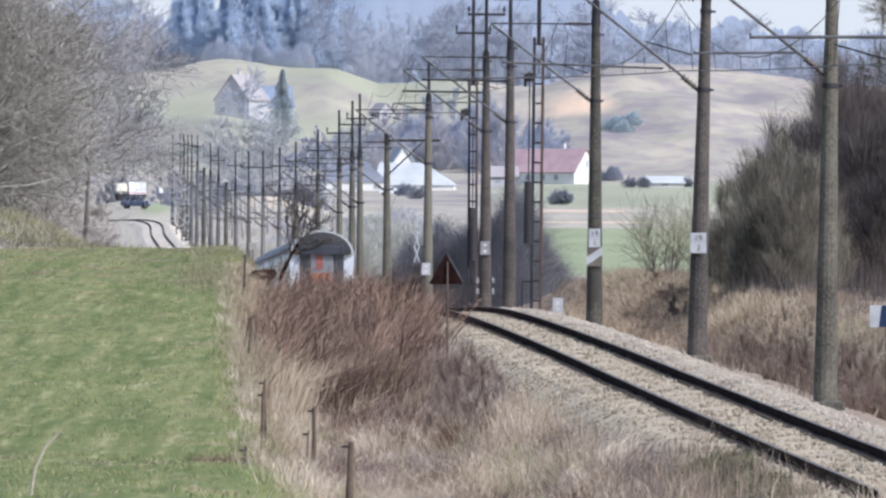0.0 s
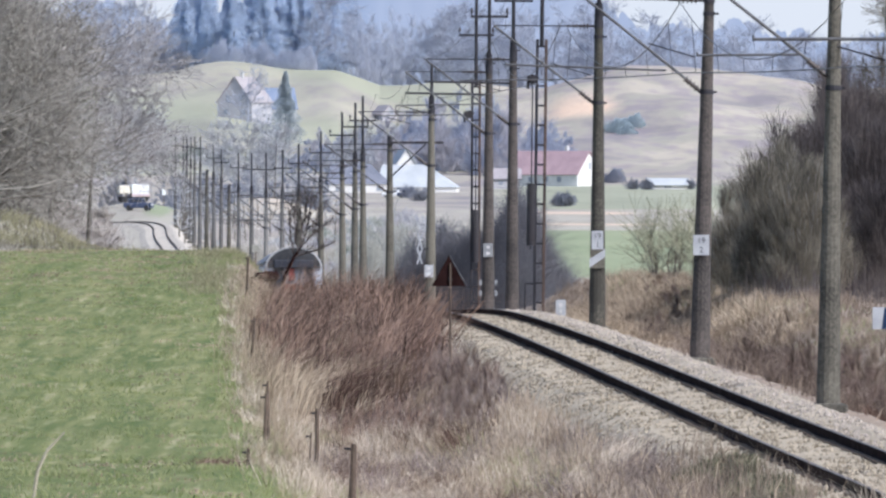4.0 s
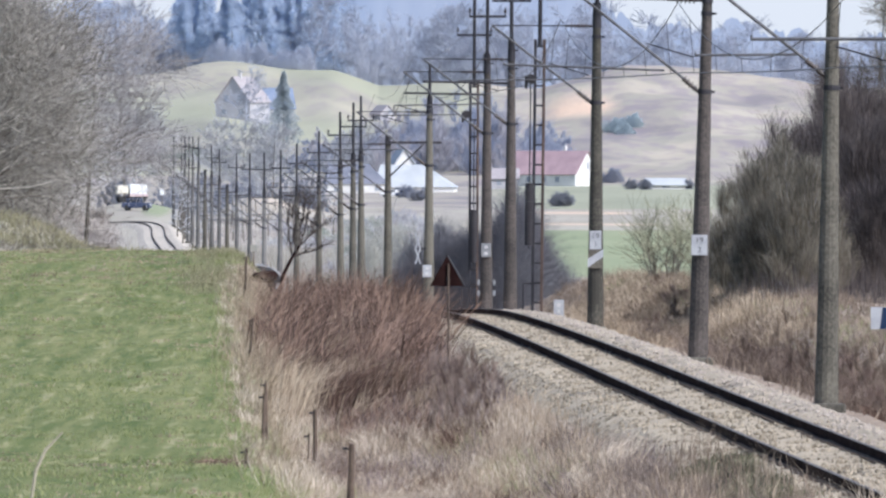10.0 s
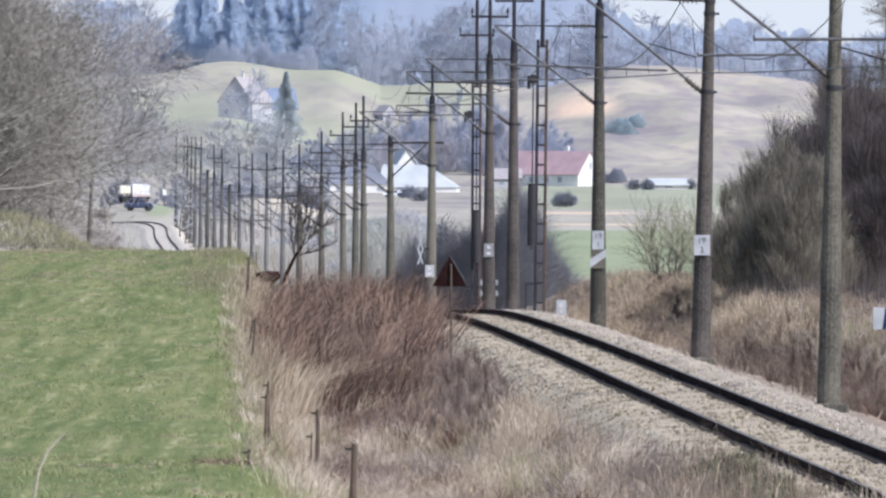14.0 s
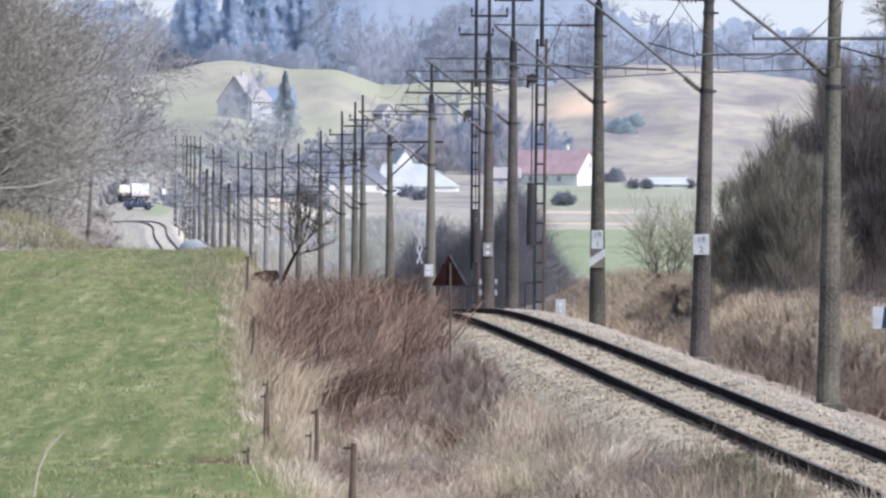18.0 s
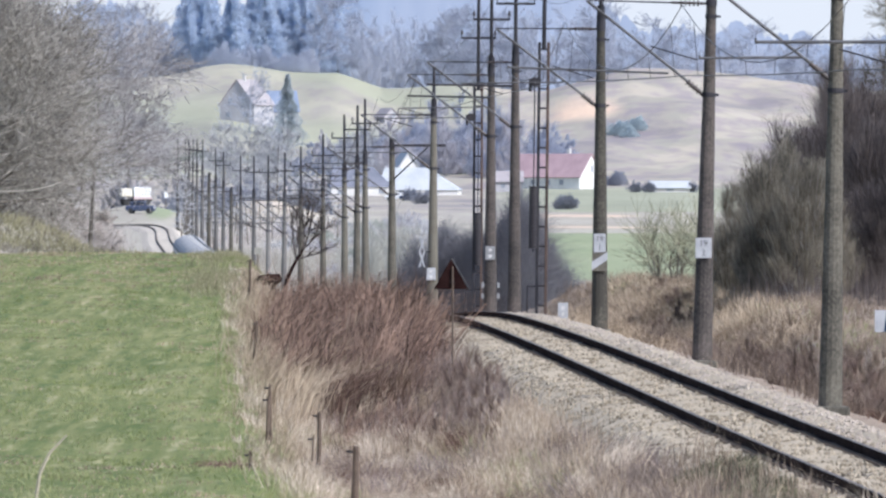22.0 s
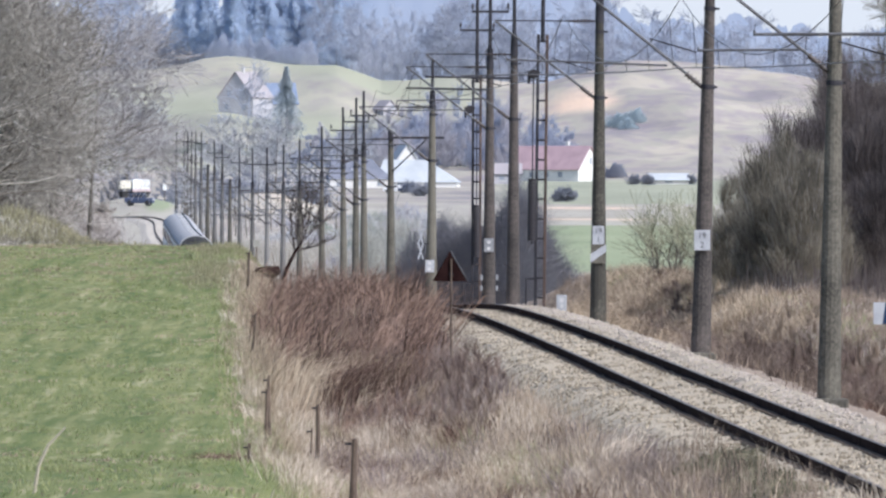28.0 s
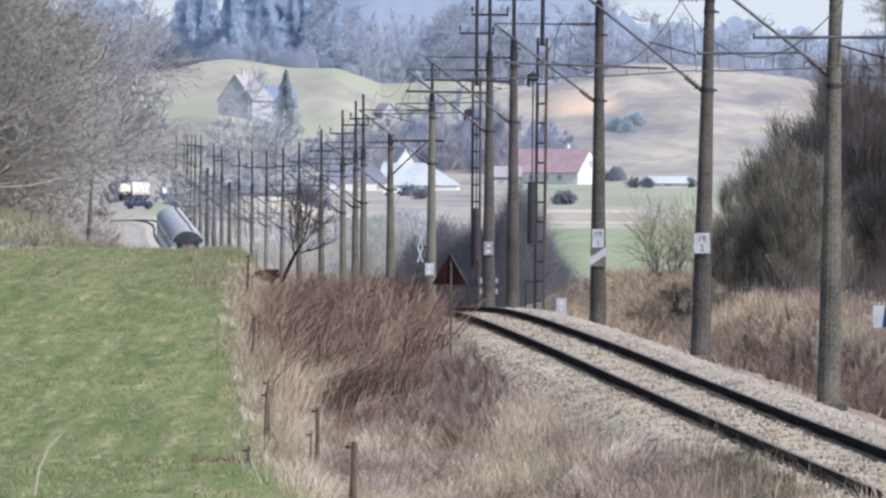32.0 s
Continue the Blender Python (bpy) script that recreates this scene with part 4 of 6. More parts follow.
part("arm", rod((0, 0.04, 0), (0.42, 0.3, 0), 0.025), M_STEEL, cross)

# triangular sign seen from behind, on a thin post left of the track
tri = thing("triangular_sign", pose(0.08, 330, zg(0.08, 330)), "dark back of a triangular sign on a thin post", "sign")
h0 = -2.57 - zg(0.08, 330)
bm = bmesh.new()
prism([(-0.385, h0), (0.385, h0), (0.0, h0 + 0.68)], 0.0, 0.012, bm)
plate = part("plate", bm, M_SIGNBACK, tri)
for a, c in (((-0.385, h0), (0.0, h0 + 0.68)), ((0.385, h0), (0.0, h0 + 0.68)), ((-0.385, h0), (0.385, h0))):
    # sunward rim gets paler steel, so its lit edge is set by colour
    part("rim", rod((a[0], 0.0, a[1]), (c[0], 0.0, c[1]), 0.013), M_PALE_STEEL if a[0] > 0 else M_SIGNBACK, plate, "thin folded sheet edge")
part("post", rod((0.02, -0.04, -0.2), (0.02, -0.04, h0 + 0.5), 0.022), M_POST, tri, "thin brown steel post")
part("clamp", box(0.02, -0.02, h0 + 0.15, 0.09, 0.05, 0.05), M_STEEL, tri)

# low white distance post on the right shoulder
hx, hy = 3.28, 420
hecto = thing("distance_post", pose(hx, hy, zg(hx, hy)), "small white distance post standing beside the track", "post")
h1 = -4.2 - zg(hx, hy)
part("board", box(0, 0, h1 + 0.27, 0.29, 0.05, 0.52, 0.01), M_PLATE, hecto)
part("stem", box(0, 0.04, h1 - 0.15, 0.12, 0.05, 0.9), M_CONCRETE, hecto)
part("lettering", box(0.0, -0.03, h1 + 0.38, 0.11, 0.008, 0.11), M_GREYPLASTER, hecto)
part("lettering", box(0.0, -0.03, h1 + 0.2, 0.06, 0.008, 0.11), M_GREYPLASTER, hecto)

# white and navy board at the foot of the right bank
bx, by = 9.02, 300
board = thing("trackside_board", pose(bx, by, zg(bx, by)), "white and navy board on a dark green post", "sign")
hb = -3.0 - zg(bx, by)
part("panel", box(0, 0, hb, 0.62, 0.015, 0.45, 0.004), M_PLATE, board)
bm = bmesh.new()
prism([(-0.12, hb - 0.22), (0.3, hb - 0.22), (0.3, hb + 0.22), (-0.06, hb + 0.22)], -0.016, -0.01, bm)
part("navy_field", bm, M_BLUE, board, "navy blue painted field")
part("post", rod((0.06, 0.06, -0.2), (0.06, 0.06, hb + 0.2), 0.035), M_SIGNBACK, board)

# ---------------------------------------------------------------- fence posts along the meadow
def fence_post(x, y, top, r, lean, twisted=0.0):
    h = top - zg(x, y)
    p = thing("fence_post", pose(x, y, zg(x, y), 0, lean, 0), "leaning weathered wooden fence post at the meadow edge", "fence post", "fence posts")
    bm = bmesh.new()
    steps = 5
    rings = []
    rng = random.Random(int(x * 100 + y))
    for k in range(steps + 1):
        z = -0.3 + (h + 0.3) * k / steps
        rr = r * (1.1 - 0.25 * k / steps)
        cx = twisted * math.sin(k * 0.9)
        rings.append([bm.verts.new((cx + rr * math.cos(a * 0.785) * rng.uniform(0.85, 1.1), rr * math.sin(a * 0.785), z + (rng.uniform(-0.02, 0.03) if k == steps else 0))) for a in range(8)])
    for lo_r, hi_r in zip(rings, rings[1:]):
        for a in range(8):
            bm.faces.new((lo_r[a], lo_r[(a + 1) % 8], hi_r[(a + 1) % 8], hi_r[a]))
    bm.faces.new(rings[-1])
    part("stake", bm, M_POST, p)
    part("insulator_peg", box(-r - 0.03, 0, h - 0.06, 0.1, 0.03, 0.035, 0.006), M_BLACK, p)
    return p


fence_post(-1.33, 206, -3.83, 0.055, 1.5)
fence_post(-2.33, 265, -4.3, 0.042, 0.5)
fence_post(-2.47, 266, -4.74, 0.02, 2.0)
fence_post(-3.42, 277, -4.2, 0.04, 2.2)
fence_post(-3.36, 279, -4.0, 0.03, -1.0)
fence_post(-3.42, 254, -4.8, 0.035, 1.0)
fence_post(-4.62, 349, -3.5, 0.035, 4.0)
fence_post(-5.93, 435, -2.52, 0.042, 4.5, 0.02)

# ---------------------------------------------------------------- the train
def coach():
    c = thing("railway_coach", Matrix.Identity(4), "white and silver passenger coach of a departing train", "railway coach", "coaches of the train")
    half, L = 1.42, 12.1
    arch = [(half * math.cos(a), 2.95 + 1.05 * math.sin(a)) for a in np.linspace(0.12, math.pi - 0.12, 15)]
    body = part("body", prism([(-half, 1.0), (half, 1.0), (half, 3.02), (-half, 3.02)], -L, L), M_TRAINSIDE, c, "white painted side walls")
    part("roof", prism([(half + 0.012, 3.0)] + arch + [(-half - 0.012, 3.0)], -L - 0.18, L + 0.18), M_TRAINROOF, c, "silver-grey arched roof")
    for sy in (-1, 1):
        y0, y1 = sorted((sy * (L + 0.17), sy * (L + 0.22)))
        # shade on the arched end is put in as a dark colour
        part("roof_end", prism([(half * 0.9, 2.92)] + [(x * 0.93, 2.95 + (z - 2.95) * 0.93) for x, z in arch] + [(-half * 0.9, 2.92)], y0, y1), M_ENDROOF, c, "arched end panel coloured dark for its shade")
        f = sy * (L + 0.03)
        end = part("end_wall", box(0, f, 2.35, 1.95, 0.05, 2.5, 0.03), M_TRAINEND, c, "dark grey end wall")
        door = part("gangway_door", box(0.0, f + sy * 0.04, 2.3, 1.0, 0.05, 1.75, 0.02), M_DOORGREY, end, "pale grey gangway door")
        part("red_stripe", box(-0.1, f + sy * 0.075, 2.68, 0.28, 0.02, 0.8), M_REDPAINT, end, "red vertical stripe")
        part("gangway_hood", box(0, f + sy * 0.2, 3.12, 1.95, 0.14, 0.42, 0.05), M_TRAINEND, end)
        part("lower_panel", box(-0.02, f + sy * 0.08, 1.9, 0.95, 0.06, 0.45, 0.03), M_ORANGE, end, "orange-red lower panel")
        for sx in (-0.72, 0.72):
            part("end_window", box(sx, f + sy * 0.03, 2.55, 0.32, 0.02, 0.8, 0.01), M_GLASS, end)
            b = part("buffer", rod((sx * 1.2, f, 1.05), (sx * 1.2, f + sy * 0.32, 1.05), 0.09), M_BLACK, c)
            part("buffer_plate", rod((sx * 1.2, f + sy * 0.32, 1.05), (sx * 1.2, f + sy * 0.36, 1.05), 0.23, 0.23, 16), M_BLACK, b)
            part("tail_lamp", rod((sx * 1.55, f, 1.55), (sx * 1.55, f + sy * 0.05, 1.55), 0.09, 0.09, 12), M_REDPAINT, c)
    for sx in (-1, 1):
        for k in range(9):
            part("window", box(sx * (half + 0.004), -8.8 + 2.2 * k, 2.35, 0.02, 1.35, 0.85, 0.0), M_GLASS, c)
        for y in (-11.2, 11.2):
            part("side_door", box(sx * (half + 0.006), y, 2.05, 0.03, 0.85, 1.95, 0.0), M_DOORGREY, c)
    for k in range(3):
        part("roof_vent", box(0.0, -7 + 7.0 * k, 4.01, 0.5, 0.5, 0.08, 0.03), M_TRAINROOF, c)
    for sx in (-1, 1):
        part("gutter", box(sx * (half - 0.02), 0, 3.2, 0.09, 2 * L, 0.1, 0.0), M_TRAINEND, c, "dark rain gutter along the roof edge")
    # raised strip added to draw the dark line along the roof
    part("roof_duct", box(0.42, 0, 3.98, 0.16, 2 * L - 1.0, 0.1, 0.02), M_TRAINEND, c, "raised dark strip along the roof")
    part("underframe", box(0, 0, 0.8, 2.3, 9.0, 0.45, 0.03), M_BLACK, c)
    for y in (-8.6, 8.6):
        bogie = part("bogie", box(0, y, 0.62, 2.2, 3.2, 0.35, 0.04), M_BLACK, c)
        for dy in (-1.25, 1.25):
            for sx in (-0.75, 0.75):
                part("wheel", rod((sx - 0.06, y + dy, 0.46), (sx + 0.06, y + dy, 0.46), 0.46, 0.46, 20), M_RAIL, bogie)
    return c


first_coach = coach()
coaches = [first_coach] + [copy_thing(first_coach, Matrix.Identity(4)) for _ in range(7)]
TAIL_START, SPEED = 650.0, 19.7


def on_track(s):
    return Vector((float(track_x(s)), s, float(track_z(s))))


def coach_pose(s):
    a, b = on_track(s - 8.6), on_track(s + 8.6)
    d = b - a
    m = (a + b) / 2
    yaw = math.degrees(math.atan2(-d.x, d.y))
    pitch = math.degrees(math.atan2(d.z, math.hypot(d.x, d.y)))
    return pose(m.x, m.y, m.z, pitch, 0, yaw)


def motions():
    for i, c in enumerate(coaches):
        walk(c, [(float(t), coach_pose(TAIL_START + SPEED * t + 12.5 + 25.0 * i)) for t in range(0, 33)])


# ---------------------------------------------------------------- plants
def shade(ob, values):
    attr = ob.data.attributes.new("tint", "FLOAT", "POINT")
    attr.data.foreach_set("value", (np.zeros(len(ob.data.vertices)) + values).astype(np.float32))


def blades(name, x, y, z, height, width, lean_x, lean_y, material, seed, label, category, droop=0.35, arch=0.25, tint=None):
    """Many bent stems as one loose sheet of narrow tapering slips; tint is a shade per stem, shared by the stems of one plant."""
    rng = np.random.default_rng(seed)
    n = len(x)
    a = rng.uniform(0, math.pi, n)
    wx, wy = np.cos(a) * width / 2, np.sin(a) * width / 2 * 0.6
    hx, hy = lean_x * height, lean_y * height
    base = np.stack([x, y, z - 0.05], -1)
    mid = np.stack([x + hx * 0.45, y + hy * 0.45, z + height * 0.6], -1)
    tip = np.stack([x + hx * (1 + droop), y + hy * (1 + droop), z + height * (1 - arch * np.minimum(1.0, np.abs(lean_x)))], -1)
    w = np.stack([wx, wy, np.zeros(n)], -1)
    verts = np.stack([base - w, base + w, mid - w * 0.8, mid + w * 0.8, tip], 1).reshape(-1, 3)
    k = 5 * np.arange(n)
    quads = np.stack([k, k + 1, k + 3, k + 2], -1).tolist()
    tris = np.stack([k + 2, k + 3, k + 4], -1).tolist()
    ob = mesh_ob(name, verts.tolist(), quads + tris, material)
    shade(ob, 0.5 if tint is None else np.repeat(tint, 5))
    return tagged(ob, label, category, kind="stuff")


def patch(n, y0, y1, left, right, seed, clumps=0, spread=0.25, stretch=1.5):
    """Random places between two edges (functions of y); optionally gathered in clumps."""
    rng = np.random.default_rng(seed)
    m = clumps or n
    y = rng.uniform(y0, y1, m)
    lo_e, hi_e = left(y), right(y)
    x = lo_e + (hi_e - lo_e) * rng.random(m)
    pick = np.arange(n)
    if clumps:
        pick = rng.integers(0, m, n)
        x, y = x[pick] + rng.normal(0, spread, n), y[pick] + rng.normal(0, spread * stretch, n)
    return x, y, rng, pick, m


def stone_top(x, y):
    """Height of the ballast surface, far below ground away from the line."""
    o, prof = x - track_x(y), np.array(BED)
    return np.where((o > -3.3) & (o < 3.0), track_z(y) + np.interp(o, prof[:, 0], prof[:, 1]), -99.0)


def dry_grass(name, n, y0, y1, left, right, h, w, material, seed, label, clumps=0, lean=0.15, drift=0.0, spread=0.25, stretch=1.5, droop=0.35, arch=0.25):
    x, y, rng, pick, m = patch(n, y0, y1, left, right, seed, clumps, spread, stretch)
    tall_share, sway = rng.uniform(0, 1, m) ** 1.5, rng.normal(drift, lean * 1.2, m)
    hh = (h[0] + (h[1] - h[0]) * tall_share[pick]) * rng.uniform(0.55, 1.0, n)
    return blades(name, x, y, np.maximum(land(x, y), stone_top(x, y)), hh, rng.uniform(w[0], w[1], n), sway[pick] + rng.normal(0, lean, n), rng.normal(0, lean, n), material, seed, label, "grass", droop, arch, rng.random(m)[pick])


# pale grass on the ditch and on the left flank of the embankment
dry_grass("dry_grass", 46000, 185, 330, lambda y: fence_x(y) + 0.3, lambda y: track_x(y) - 2.9, (0.15, 0.75), (0.004, 0.013), M_STRAW, 11,
          "pale dry straw-coloured grass in the ditch", 2600, 0.34)
dry_grass("dry_grass", 16000, 330, 470, lambda y: fence_x(y) + 0.3, lambda y: track_x(y) - 2.8, (0.3, 0.8), (0.008, 0.02), M_STRAW_BROWN, 12,
          "pale dry grass among brown canes", 1200, 0.3)
dry_grass("dry_grass", 6000, 240, 480, lambda y: fence_x(y) - 0.25, lambda y: fence_x(y) + 0.7, (0.15, 0.5), (0.008, 0.02), M_STRAW, 13,
          "tufts of dry grass along the meadow edge", 500, 0.25)
dry_grass("dry_grass", 5000, 430, 535, lambda y: fence_x(y) - 1.5, lambda y: fence_x(y) + 0.2, (0.12, 0.4), (0.012, 0.026), M_OLIVE_GRASS, 44,
          "dull olive grass on the shoulder of the meadow", 300, 0.4, 0.0, 0.3, 3)
# tall stalks close to the line
dry_grass("dry_stalks", 500, 195, 300, lambda y: fence_x(y) + 2.0, lambda y: track_x(y) - 2.2, (0.5, 1.1), (0.012, 0.02), M_STRAW, 14,
          "tall pale dry stalks beside the ballast", 0, 0.12)
dry_grass("dry_stalks", 500, 184, 204, lambda y: track_x(y) - 3.2, lambda y: track_x(y) - 1.4, (0.6, 1.25), (0.008, 0.016), M_STRAW_BRIGHT, 41,
          "pale dry stalks standing before the near rail", 40, 0.15)
# reddish brown canes, thinning out towards their edges
def cane_left(y):
    return fence_x(y) + 0.7 + np.maximum(0, (345 - y) * 0.022) + np.interp(y, (390, 445), (0, 0.75))


def cane_right(y):
    return np.minimum(track_x(y) - 2.9, np.interp(y, (280, 320, 345, 380, 420, 470), (-0.7, -0.5, -0.55, -0.9, -1.4, -2.4)))


dry_grass("brown_canes", 23000, 345, 455, cane_left, cane_right, (0.8, 2.55), (0.010, 0.034), M_TWIG_RED, 15,
          "dense reddish brown dead canes in the ditch", 460, 0.27, 0.5, 0.3, 1.5, 0.55, 0.45)
dry_grass("brown_canes", 14000, 297, 372, lambda y: cane_left(y) + 0.3, lambda y: cane_right(y) - 0.1, (0.4, 1.25), (0.008, 0.024), M_TWIG_RED, 25,
          "thin reddish brown dead canes in the ditch", 320, 0.24, 0.42, 0.3, 1.5, 0.4, 0.4)
dry_grass("dark_canes", 12500, 308, 450, lambda y: cane_left(y) + 0.4, cane_right, (0.5, 1.9), (0.012, 0.03), M_CANE_DARK, 28,
          "dark brown dead canes deep in the thicket", 150, 0.16, 0.5, 0.25, 1.5, 0.8, 0.45)
dry_grass("bleached_canes", 3200, 305, 440, lambda y: fence_x(y) + 0.3, lambda y: cane_left(y) + 2.6, (0.9, 1.9), (0.012, 0.026), M_STRAW, 29,
          "bleached pale canes among brown ones", 110, 0.18, 0.42, 0.16, 1.5, 0.7, 0.4)
dry_grass("bleached_tufts", 9000, 190, 318, lambda y: fence_x(y), lambda y: track_x(y) - 3.0, (0.25, 0.85), (0.005, 0.014), M_STRAW_BRIGHT, 30,
          "bleached grass tufts in the ditch", 260, 0.35, 0.05, 0.22)
dry_grass("brown_tufts", 8500, 200, 318, lambda y: fence_x(y) + 0.4, lambda y: track_x(y) - 2.9, (0.3, 0.75), (0.006, 0.016), M_TWIG_PURPLE, 32,
          "brown withered tufts in the ditch", 34, 0.35, 0.1, 0.3, 14)
dry_grass("dark_tufts", 5000, 205, 330, lambda y: fence_x(y) + 0.6, lambda y: track_x(y) - 3.0, (0.3, 0.8), (0.006, 0.016), M_CANE_DARK, 38,
          "dark brown withered tufts in the ditch", 24, 0.35, 0.15, 0.16, 16)
dry_grass("green_tufts", 6000, 190, 300, lambda y: fence_x(y) - 0.2, lambda y: track_x(y) - 3.2, (0.15, 0.5), (0.008, 0.018), M_BLADE, 39,
          "greenish grass tufts among the straw", 24, 0.4, 0.0, 0.3, 14)
dry_grass("pale_tufts", 5000, 195, 320, lambda y: fence_x(y), lambda y: track_x(y) - 3.0, (0.4, 0.95), (0.006, 0.014), M_STRAW_BRIGHT, 40,
          "tall bleached grass clumps in the ditch", 30, 0.3, 0.1, 0.15, 12)
dry_grass("straw_canes", 9500, 312, 455, lambda y: fence_x(y) + 0.1, lambda y: cane_left(y) + 1.6, (0.45, 1.25), (0.007, 0.016), M_STRAW, 26,
          "pale straw stems among the canes", 1000, 0.22, 0.2, 0.35)
dry_grass("mauve_stems", 9000, 296, 400, lambda y: fence_x(y) + 2.4, lambda y: track_x(y) - 3.0, (0.4, 1.1), (0.006, 0.014), M_TWIG_PURPLE, 16,
          "mauve brown dead stems beside the ballast", 900, 0.18, 0.08)
dry_grass("edge_tufts", 2600, 255, 485, lambda y: fence_x(y) - 0.5, lambda y: fence_x(y) + 0.35, (0.15, 0.5), (0.01, 0.024), M_STRAW_BRIGHT, 47,
          "bleached tufts along the meadow edge", 80, 0.4, 0.0, 0.12, 3)
dry_grass("edge_tufts", 4200, 250, 500, lambda y: fence_x(y) - 0.7, lambda y: fence_x(y) + 0.5, (0.12, 0.4), (0.012, 0.026), M_BLADE, 48,
          "rank green tufts along the meadow edge", 90, 0.45, 0.0, 0.15, 3)
# meadow
def field_left(y):
    return np.maximum(-0.0345 * y, fence_x(y) - 14)


dry_grass("meadow_grass", 26000, 188, 545, field_left, lambda y: fence_x(y) + 0.2, (0.05, 0.17), (0.012, 0.03), M_BLADE, 17,
          "short tufted green meadow grass", 900, 0.7, 0.0, 0.28)
dry_grass("meadow_straw", 5500, 188, 545, field_left, lambda y: fence_x(y) + 0.2, (0.04, 0.13), (0.012, 0.028), M_STRAW, 18,
          "pale tufts of last year's grass in the meadow", 330, 0.7, 0.0, 0.25)
dry_grass("meadow_straw", 5200, 445, 545, field_left, lambda y: fence_x(y) + 0.2, (0.05, 0.17), (0.014, 0.03), M_STRAW, 49,
          "pale dry grass on the crest of the meadow", 300, 0.6, 0.0, 0.3, 2)
dry_grass("rough_grass", 14000, 585, 640, lambda y: y * 0 - 22, lambda y: y * 0 - 11.5, (0.2, 0.7), (0.015, 0.04), M_OLIVE_GRASS, 19,
          "dry grass on a low bank behind the meadow", 1500, 0.3)
dry_grass("rough_grass", 7000, 580, 640, lambda y: y * 0 - 22, lambda y: y * 0 - 11.5, (0.2, 0.7), (0.015, 0.04), M_TWIG_OLIVE, 35,
          "olive grass and twigs on a low bank behind the meadow", 500, 0.4)
dry_grass("ditch_grass", 7000, 224, 240, field_left, lambda y: fence_x(y) - 0.2, (0.08, 0.28), (0.015, 0.03), M_BRAMBLE, 36,
          "dark rough grass in a hollow of the meadow", 260, 0.6, 0.0, 0.25)
dry_grass("ditch_grass", 900, 242, 247, lambda y: y * 0 - 4.0, lambda y: y * 0 - 3.6, (0.15, 0.45), (0.012, 0.025), M_TWIG_RED, 37,
          "brown withered weed in the meadow hollow", 12, 0.5, 0.0, 0.15)
# right of the line
dry_grass("dry_grass", 30000, 250, 520, lambda y: track_x(y) + 3.9, lambda y: track_x(y) + 9.5, (0.2, 0.65), (0.008, 0.02), M_STRAW_BROWN, 20,
          "pale dry grass on the bank beside the masts", 500, 0.4, 0.0, 0.3, 5)
dry_grass("brown_stems", 17000, 290, 392, lambda y: track_x(y) + 4.0, lambda y: track_x(y) + 6.4, (0.3, 0.85), (0.008, 0.018), M_STEM_BROWN, 21,
          "dull brown dead stems in the ditch beside the masts", 46, 0.35, 0.0, 0.35, 9)
dry_grass("dry_grass", 24000, 378, 490, lambda y: track_x(y) + 3.6, lambda y: track_x(y) + 7.5, (0.25, 0.7), (0.01, 0.024), M_STRAW, 46,
          "pale tan dry grass below the thicket", 620, 0.4, 0.0, 0.35, 4)
dry_grass("pale_bank_tufts", 2600, 280, 420, lambda y: track_x(y) + 5.5, lambda y: track_x(y) + 9.0, (0.25, 0.7), (0.008, 0.018), M_STRAW_BRIGHT, 43,
          "bleached grass tufts on the bank beside the masts", 34, 0.5, 0.0, 0.25, 8)
dry_grass("dark_stems", 5000, 290, 385, lambda y: track_x(y) + 4.0, lambda y: track_x(y) + 6.4, (0.2, 0.6), (0.008, 0.018), M_CANE_DARK, 33,
          "dark brown bramble stems in the ditch beside the masts", 34, 0.4, 0.0, 0.25, 9)
dry_grass("olive_grass", 7000, 340, 500, lambda y: track_x(y) + 6.0, lambda y: track_x(y) + 9.5, (0.1, 0.35), (0.01, 0.025), M_BLADE, 34,
          "greenish grass tufts on the bank beside the masts", 40, 0.5, 0.0, 0.4, 9)


def grow(rng, segs, p, d, length, r, depth, wander, split, droop):
    """Recursive branching; segs collects (start, end, radius, radius)."""
    n = 3 if depth > 1 else 2
    for k in range(n):
        q = p + d * (length / n)
        r2 = r * (1 - 0.3 / n)
        segs.append((p, q, r, r2))
        p, r = q, r2
        d = (d + Vector((rng.gauss(0, wander), rng.gauss(0, wander), rng.gauss(0, wander) - droop))).normalized()
        if depth > 0:
            for _ in range(split if k < n - 1 else split + 1):
                side = Vector((rng.gauss(0, 1), rng.gauss(0, 1), rng.gauss(0.25, 0.6))).normalized()
                dd = (d * rng.uniform(0.5, 1.0) + side * rng.uniform(0.5, 0.9)).normalized()
                grow(rng, segs, p, dd, length * rng.uniform(0.5, 0.78), max(r * rng.uniform(0.35, 0.55), 0.004), depth - 1, wander, split, droop)


